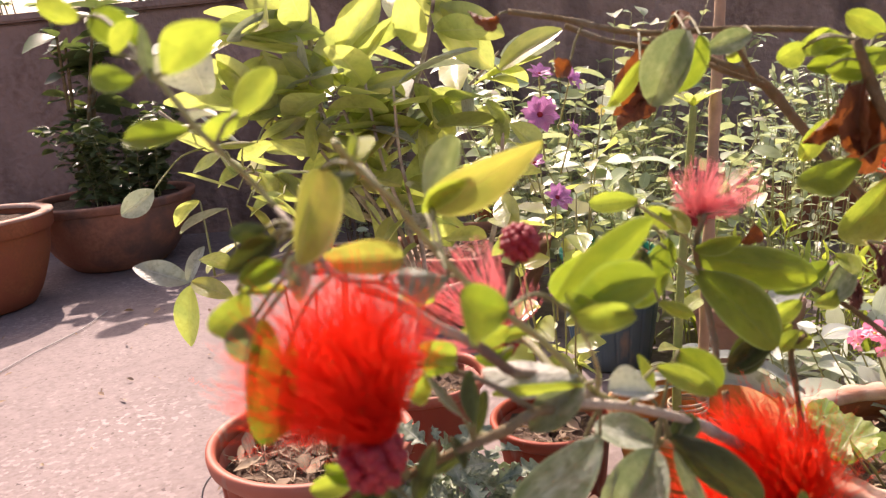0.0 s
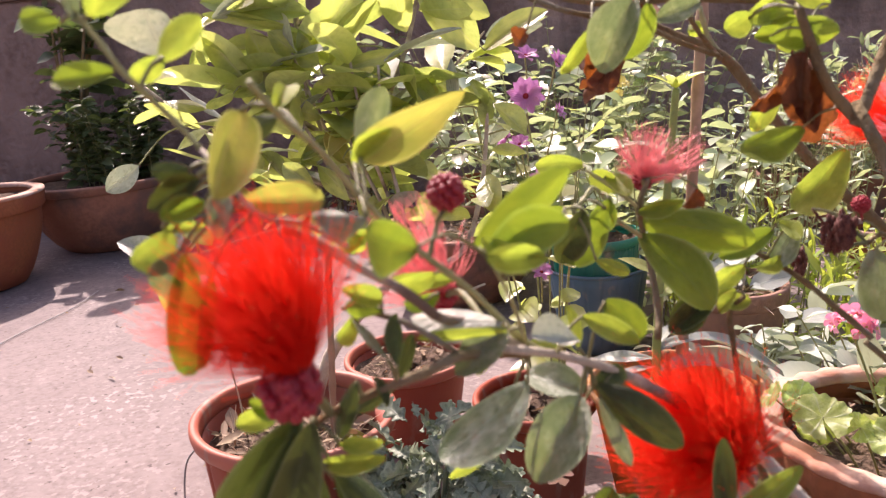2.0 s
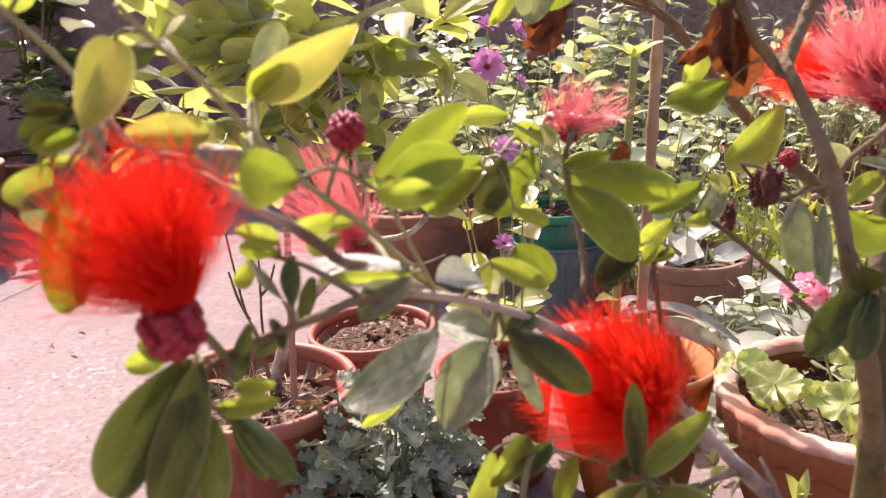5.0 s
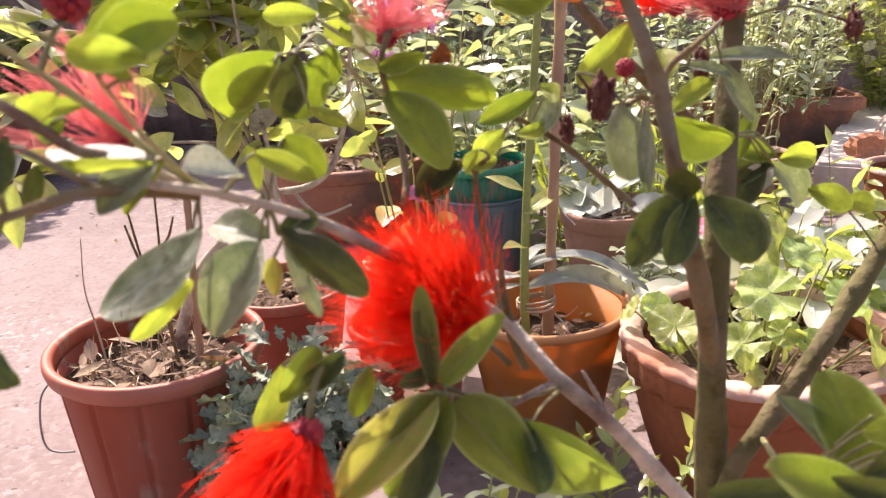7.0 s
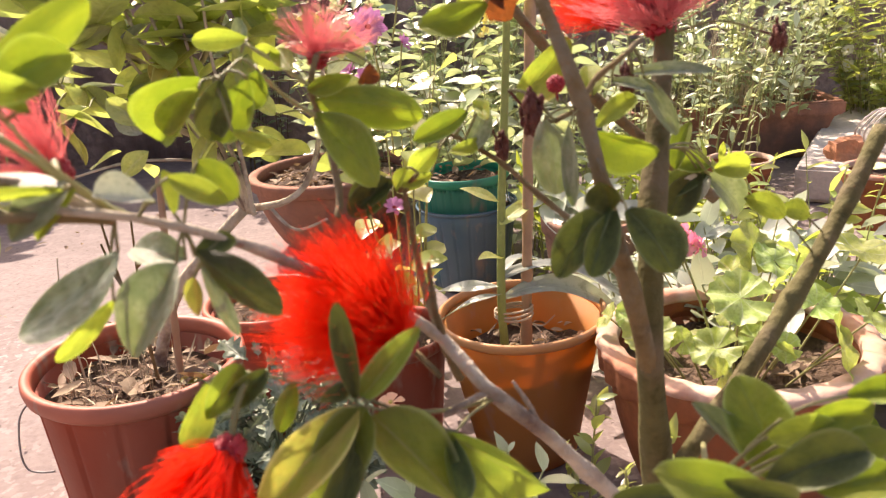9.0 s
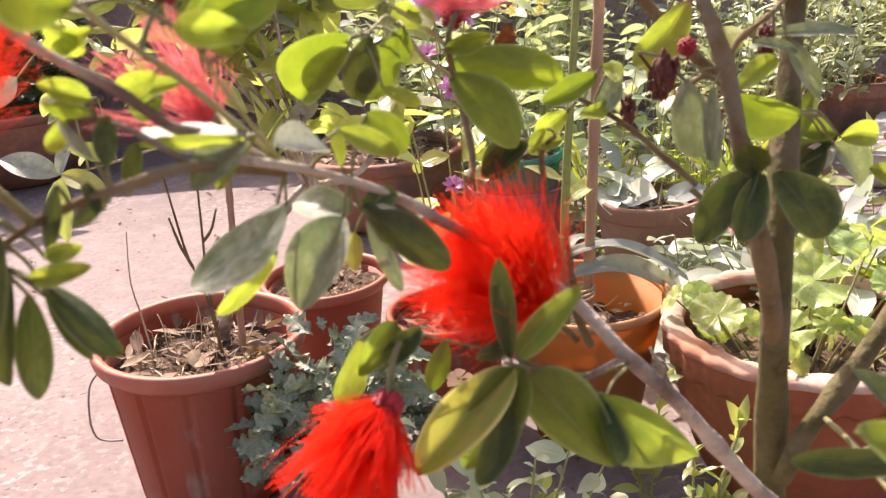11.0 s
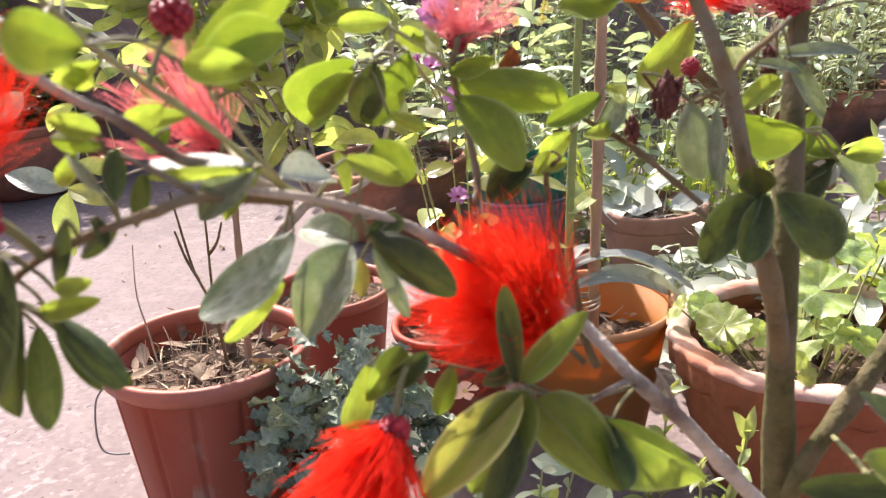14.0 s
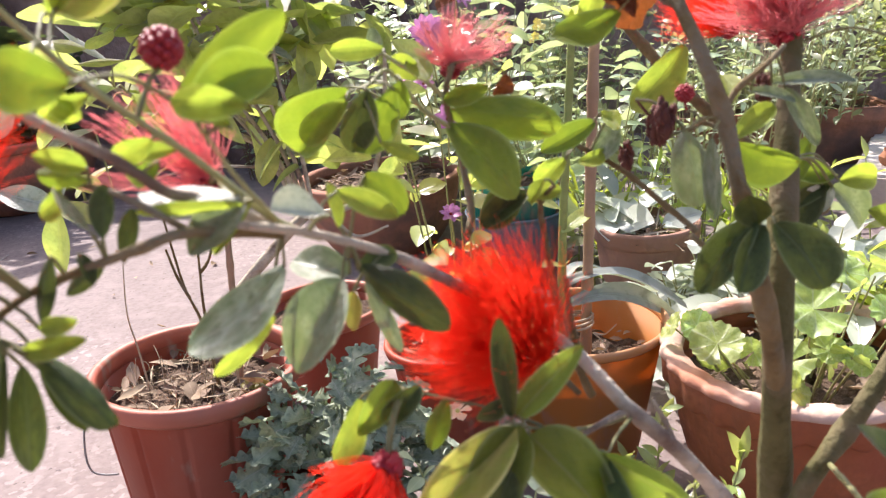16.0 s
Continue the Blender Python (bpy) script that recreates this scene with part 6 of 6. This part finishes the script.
def round_leaf(place, r, face):
    """One round geranium leaf on its stalk."""
    p = Vector(place) - GER
    ob = part("leaf", random.choice(ROUNDS), None, ger)
    r *= 1.1
    ob.matrix_basis = aimed(p, p + any_way(), Vector(face) + any_way() * 0.45, 0, r, r)
    sb = bmesh.new()
    tube(sb, [(p.x * 0.45, p.y * 0.45, -0.02), (p.x * 0.75, p.y * 0.75, p.z * 0.5), p], 0.0022, 0.0016, 5)
    part("stalk", sb, M_TWIG, ob).matrix_parent_inverse = ob.matrix_basis.inverted()



# large leaves of the bowl geranium
round_leaf((0.791, 1.27, 0.394), 0.042, (-0.2, -0.8, 0.7))
round_leaf((0.853, 1.3, 0.397), 0.0309, (-0.6, -0.7, 0.3))
round_leaf((0.866, 1.42, 0.414), 0.0394, (0, -0.25, 1))
round_leaf((0.894, 1.4, 0.398), 0.0337, (0.2, -0.3, 1))
round_leaf((1.03, 1.38, 0.407), 0.0431, (-0.1, -0.3, 1))
round_leaf((0.922, 1.22, 0.324), 0.0458, (0.2, -0.8, 0.6))
round_leaf((0.995, 1.28, 0.337), 0.0348, (0.5, -0.5, 0.6))
round_leaf((0.749, 1.25, 0.325), 0.0324, (0, -0.4, 0.9))
round_leaf((0.71, 1.28, 0.328), 0.0197, (0, -0.8, 0.6))
round_leaf((0.803, 1.24, 0.342), 0.0204, (0, -0.5, 0.7))
round_leaf((0.959, 1.45, 0.388), 0.0351, (0.2, -0.2, 1))
round_leaf((0.941, 1.34, 0.343), 0.032, (0.1, -0.6, 0.8))
round_leaf((0.839, 1.22, 0.334), 0.02, (-0.2, -0.7, 0.4))
round_leaf((0.846, 1.45, 0.361), 0.0298, (-0.3, -0.4, 0.8))
round_leaf((0.665, 1.30, 0.335), 0.036, (-0.1, -0.7, 0.7))
round_leaf((0.657, 1.38, 0.33), 0.0251, (-0.2, -0.3, 1))
round_leaf((0.622, 1.4, 0.324), 0.0221, (-0.4, -0.2, 1))
round_leaf((0.826, 1.22, 0.339), 0.0275, (0, -0.7, 0.6))
round_leaf((0.742, 1.2, 0.307), 0.0241, (0.1, -0.7, 0.5))
for k in range(9):
    a, d = random.uniform(0, 6.28), 0.135 * math.sqrt(random.random())
    round_leaf((0.82 + d * math.cos(a), 1.365 + d * math.sin(a), random.uniform(0.265, 0.31)), random.uniform(0.02, 0.032), (random.uniform(-0.4, 0.4), random.uniform(-0.6, 0.1), 1))
gx = bmesh.new()
tube(gx, [(0, 0.06, 0), (-0.02, 0.07, 0.08), (-0.055, 0.085, 0.185)], 0.0025, 0.002, 5)
part("flower_stalk", gx, M_TWIG, ger)
random.seed(33)
for k in range(20):
    w = any_way()
    w.z = abs(w.z)
    bloom(ger, Vector((-0.055, 0.085, 0.19)) + Vector((w.x * 0.034, w.y * 0.03, w.z * 0.022)) * random.uniform(0.6, 1.1), w + any_way() * 0.5, random.uniform(0.013, 0.020), M_PINK, 5)
# small sprigs at the foot of the clay bowl
for i, (x, y, h) in enumerate(((0.612, 1.17, 0.27), (0.555, 1.28, 0.21), (0.40, 1.10, 0.18), (0.63, 1.15, 0.16))):
    sprays((x, y, 0), "weed_sprig", "upright fresh green sprig growing from a crack in the floor", "plant", M_MIX, 2, h, 0.12, 0.032, 0.013, 26, seed=40 + i, spread=0.012, up=1.6, droop=0, group="sprigs in the floor cracks")
portulaca = sprays((0.33, 1.03, 0.0), "purslane_plant", "purslane with small peach and pink flowers", "plant", M_PURS, 22, 0.23, 0.5, 0.042, 0.02, 16, seed=52, spread=0.06, up=0.9)
bloom(portulaca, (-0.055, 0.12, 0.335), (-0.1, -0.25, 1.0), 0.019, M_PEACH, 5)
bloom(portulaca, (0.03, -0.09, 0.20), (0, -0.7, 0.7), 0.022, M_MAGENTA, 5)

# plants in the middle distance
sprays((0.765, 2.27, 0.21), "woolly_plant", "low plant with broad woolly white-grey leaves", "plant", M_WOOL, 9, 0.085, 1.5, 0.12, 0.07, 3, seed=61, spread=0.08, curl=0.3)
sprays((1.02, 1.75, 0.0), "pale_herb", "sprawling herb with pale sunlit leaves", "plant", M_WOOL, 26, 0.30, 0.5, 0.085, 0.045, 10, seed=62, spread=0.18)
sprays((0.93, 1.66, 0.0), "pale_herb", "clump of broad chalky leaves behind the clay bowl", "plant", M_WOOL, 14, 0.34, 0.4, 0.10, 0.055, 7, seed=164, spread=0.10)
sprays((0.82, 1.80, 0.0), "pale_herb", "low sprawling herb with broad pale sunlit leaves", "plant", M_WOOL, 16, 0.24, 0.6, 0.10, 0.05, 7, seed=162, spread=0.12)
sprays((0.68, 1.97, 0.0), "pale_herb", "low clump of chalky leaves at the foot of the bowl", "plant", M_WOOL, 12, 0.19, 0.6, 0.10, 0.05, 6, seed=165, spread=0.10)
sprays((1.22, 1.62, 0.0), "leafy_herb", "bushy bright herb behind the clay bowl", "plant", M_MIX_L, 22, 0.30, 0.45, 0.075, 0.04, 10, seed=163, spread=0.14)
sprays((1.30, 2.05, 0.0), "leafy_herb", "bushy bright green herb among the pots", "plant", M_MIX, 26, 0.34, 0.4, 0.06, 0.028, 11, seed=63, spread=0.18)
sprays((0.95, 2.45, 0.0), "lime_grass", "lime-green upright seedlings", "plant", M_MIX_L, 80, 0.30, 0.2, 0.07, 0.014, 8, seed=64, spread=0.30, up=1.5, droop=0)
sprays((0.27, 1.86, 0.0), "mallow_plant", "leafy mallow with striped mauve flowers", "plant", M_MIX, 9, 0.80, 0.15, 0.07, 0.05, 9, seed=65, spread=0.05)
sprays((0.62, 2.75, 0.0), "pale_bush", "straggly bush with pale dusty leaves", "plant", M_MIX_P, 34, 0.62, 0.4, 0.075, 0.04, 16, seed=66, spread=0.26)
sprays((0.30, 3.55, 0.0), "kale_bush", "tangle of grey-green leaves before the wall", "plant", M_MIX_P, 56, 0.8, 0.4, 0.085, 0.045, 16, seed=67, spread=0.42)
sprays((1.15, 3.25, 0.0), "herb_bed", "tangle of sunlit leafy stems before the wall", "plant", M_MIX_P, 70, 0.62, 0.25, 0.045, 0.018, 15, seed=68, spread=0.45, up=0.9)
sprays((1.68, 3.80, 0.22), "trough_herbs", "straggly pale yellow-green stems in the clay trough", "plant", M_MIX_P, 95, 0.52, 0.4, 0.055, 0.02, 22, seed=69, spread=0.36, up=0.9)
sprays((2.55, 3.9, 0.13), "potted_shrub", "narrow-leaved green shrub on the platform", "plant", M_MIX, 54, 0.7, 0.45, 0.07, 0.022, 26, seed=70, spread=0.28)
sprays((-1.86, 4.12, 0.32), "shade_shrub", "dark small-leaved shrub in the shaded bowl", "plant", M_MIX_D, 34, 0.46, 0.4, 0.06, 0.036, 42, seed=71, spread=0.22, start=0.12, stem_r=0.002)
sprays((-0.65, 4.45, 0.0), "wall_shrub", "dark twiggy shrub standing by the wall", "plant", M_MIX_P, 46, 1.0, 0.2, 0.06, 0.03, 16, seed=72, spread=0.25, stem_mat=M_BARK)
sprays((-2.9, 6.1, -3.2), "dry_bush", "tall dry sunlit bush beyond the parapet wall", "bush", M_MIX_P, 46, 5.1, 0.16, 0.07, 0.03, 60, seed=75, spread=0.7, start=0.8, stem_mat=M_BARK, stem_r=0.012)
sprays((0.55, 4.2, 0.0), "wall_shrub", "pale straggling shrub standing by the wall", "plant", M_MIX_P, 54, 0.95, 0.4, 0.075, 0.04, 18, seed=73, spread=0.5)
sprays((-2.15, 4.2, 0.32), "young_tree", "slim potted tree with dark bark and grey-green leaves", "tree", M_MIX_D, 5, 1.2, 0.2, 0.15, 0.10, 16, seed=74, spread=0.07, start=0.45, stem_mat=M_BARK, stem_r=0.014)
mal = [o for o in scene.objects if o.name.startswith("mallow_plant")][0]
random.seed(81)
for p, r, face in (((-0.015, -0.11, 0.794), 0.038, (0.1, -1, 0.35)), ((-0.012, -0.10, 0.868), 0.026, (0.3, -0.5, 0.9)), ((0.045, -0.10, 0.855), 0.026, (0.9, -0.5, 0.6)), ((-0.055, -0.10, 0.718), 0.026, (-0.8, -0.5, 0.5)), ((0.008, -0.11, 0.63), 0.032, (0.5, -0.7, 0.6)), ((0.045, -0.09, 0.76), 0.020, (0.9, -0.3, 0.5)), ((0.0, -0.11, 0.44), 0.024, (0.1, -0.6, 0.8)), ((-0.03, -0.10, 0.70), 0.024, (-0.2, -0.6, 0.8))):
    bloom(mal, p, face, r, M_MALLOW, 6, M_BEAD, 0.6, wide=0.68, rings=2)
    sb = bmesh.new()
    tube(sb, [(p[0] * 0.5, 0, p[2] - 0.10), (p[0] * 0.8, p[1] * 0.4, p[2] - 0.05), p], 0.0022, 0.0016, 5)
    part("flower_stalk", sb, M_TWIG, mal)


pale = [o for o in scene.objects if o.name.startswith("pale_bush")][0]
for k in range(9):
    p = Vector((random.uniform(-0.18, -0.04), random.uniform(-0.05, 0.05), random.uniform(0.68, 0.78)))
    bloom(pale, p, any_way() * 0.5 + Vector((0, -0.8, 0.5)), random.uniform(0.010, 0.016), M_YELLOW, 5)
blade_tuft((1.68, 3.80, 0.222), 60, 0.48, "dry yellow stalks among the trough herbs", M_DRY, 0.13, 6, 0.007)


def floor_scraps():
    """Small dry bits blown about the floor."""
    random.seed(93)
    bm = bmesh.new()
    uvl = bm.loops.layers.uv.new("leaf")
    for _ in range(70):
        p = Vector((random.uniform(-2.2, -0.45), random.uniform(1.1, 3.6), 0.004))
        w = random.uniform(0, 6.28)
        L = random.choice((0.012, 0.018, 0.026, 0.04))
        leaf_into(bm, 1, random.uniform(0.2, 0.7), random.uniform(-0.5, 0.3), 0.3, 0, cols=3, m=aimed(p, p + Vector((math.cos(w), math.sin(w), 0.1)), any_way() * 0.5 + Vector((0, 0, 1)), 0, L, L), uvl=uvl, half=1)
    tagged(new("floor_litter", mesh_of("floor_litter", bm, M_STRAW)), "scattered dry leaf scraps on the floor", "litter", kind="stuff")


floor_scraps()


# ---- the far corner on the platform ----
def lump(name, place, size, label, category, mat, seed=1):
    random.seed(seed)
    ob = thing(name, place, label, category)
    bm = bmesh.new()
    bmesh.ops.create_cube(bm, size=1.0, matrix=Matrix.Diagonal((*size, 1)) @ Matrix.Translation((0, 0, 0.5)))
    bmesh.ops.subdivide_edges(bm, edges=bm.edges[:], cuts=4, use_grid_fill=True)
    for v in bm.verts:
        v.co += Vector(v.co).normalized() * 0.022 * noise.noise(v.co * 22 + Vector((seed, 0, 0)))
        if v.co.z < 0.004:
            v.co.z = 0
    part("block", bm, mat, ob, smooth=False)
    return ob


lump("brick", (1.86, 3.05, 0.13), (0.11, 0.07, 0.07), "broken orange brick lying on the platform", "brick", M_BRICK, 3)
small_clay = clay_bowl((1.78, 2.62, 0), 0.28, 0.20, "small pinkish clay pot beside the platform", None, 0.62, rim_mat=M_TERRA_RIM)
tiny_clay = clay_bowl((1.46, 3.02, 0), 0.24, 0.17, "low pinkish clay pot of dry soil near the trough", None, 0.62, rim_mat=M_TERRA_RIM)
wire = thing("wire_coil", (2.02, 3.06, 0.13), "loose loops of white plastic-coated wire", "wire")
bm = bmesh.new()
for k in range(4):
    tube(bm, [(0.07 * math.cos(a) * (1 + 0.1 * k), 0.02 * k + 0.02 * math.sin(2 * a), 0.085 + 0.075 * math.sin(a)) for a in (2 * math.pi * q / 10 for q in range(10))], 0.004, 0.004, 6)
part("loop", bm, M_SLAB, wire)
sprays((2.45, 4.0, 0.13), "white_flowered_plant", "plant with pale leaves and white blossom", "plant", M_MIX_P, 16, 0.30, 0.4, 0.06, 0.03, 9, seed=91, spread=0.12)

white = [o for o in scene.objects if o.name.startswith("white_flowered_plant")][0]
for k in range(12):
    w = any_way()
    bloom(white, Vector((-0.09, -0.08, 0.24)) + w * 0.075, w + Vector((0, -0.8, 0.3)), random.uniform(0.022, 0.034), M_WHITE, 5)
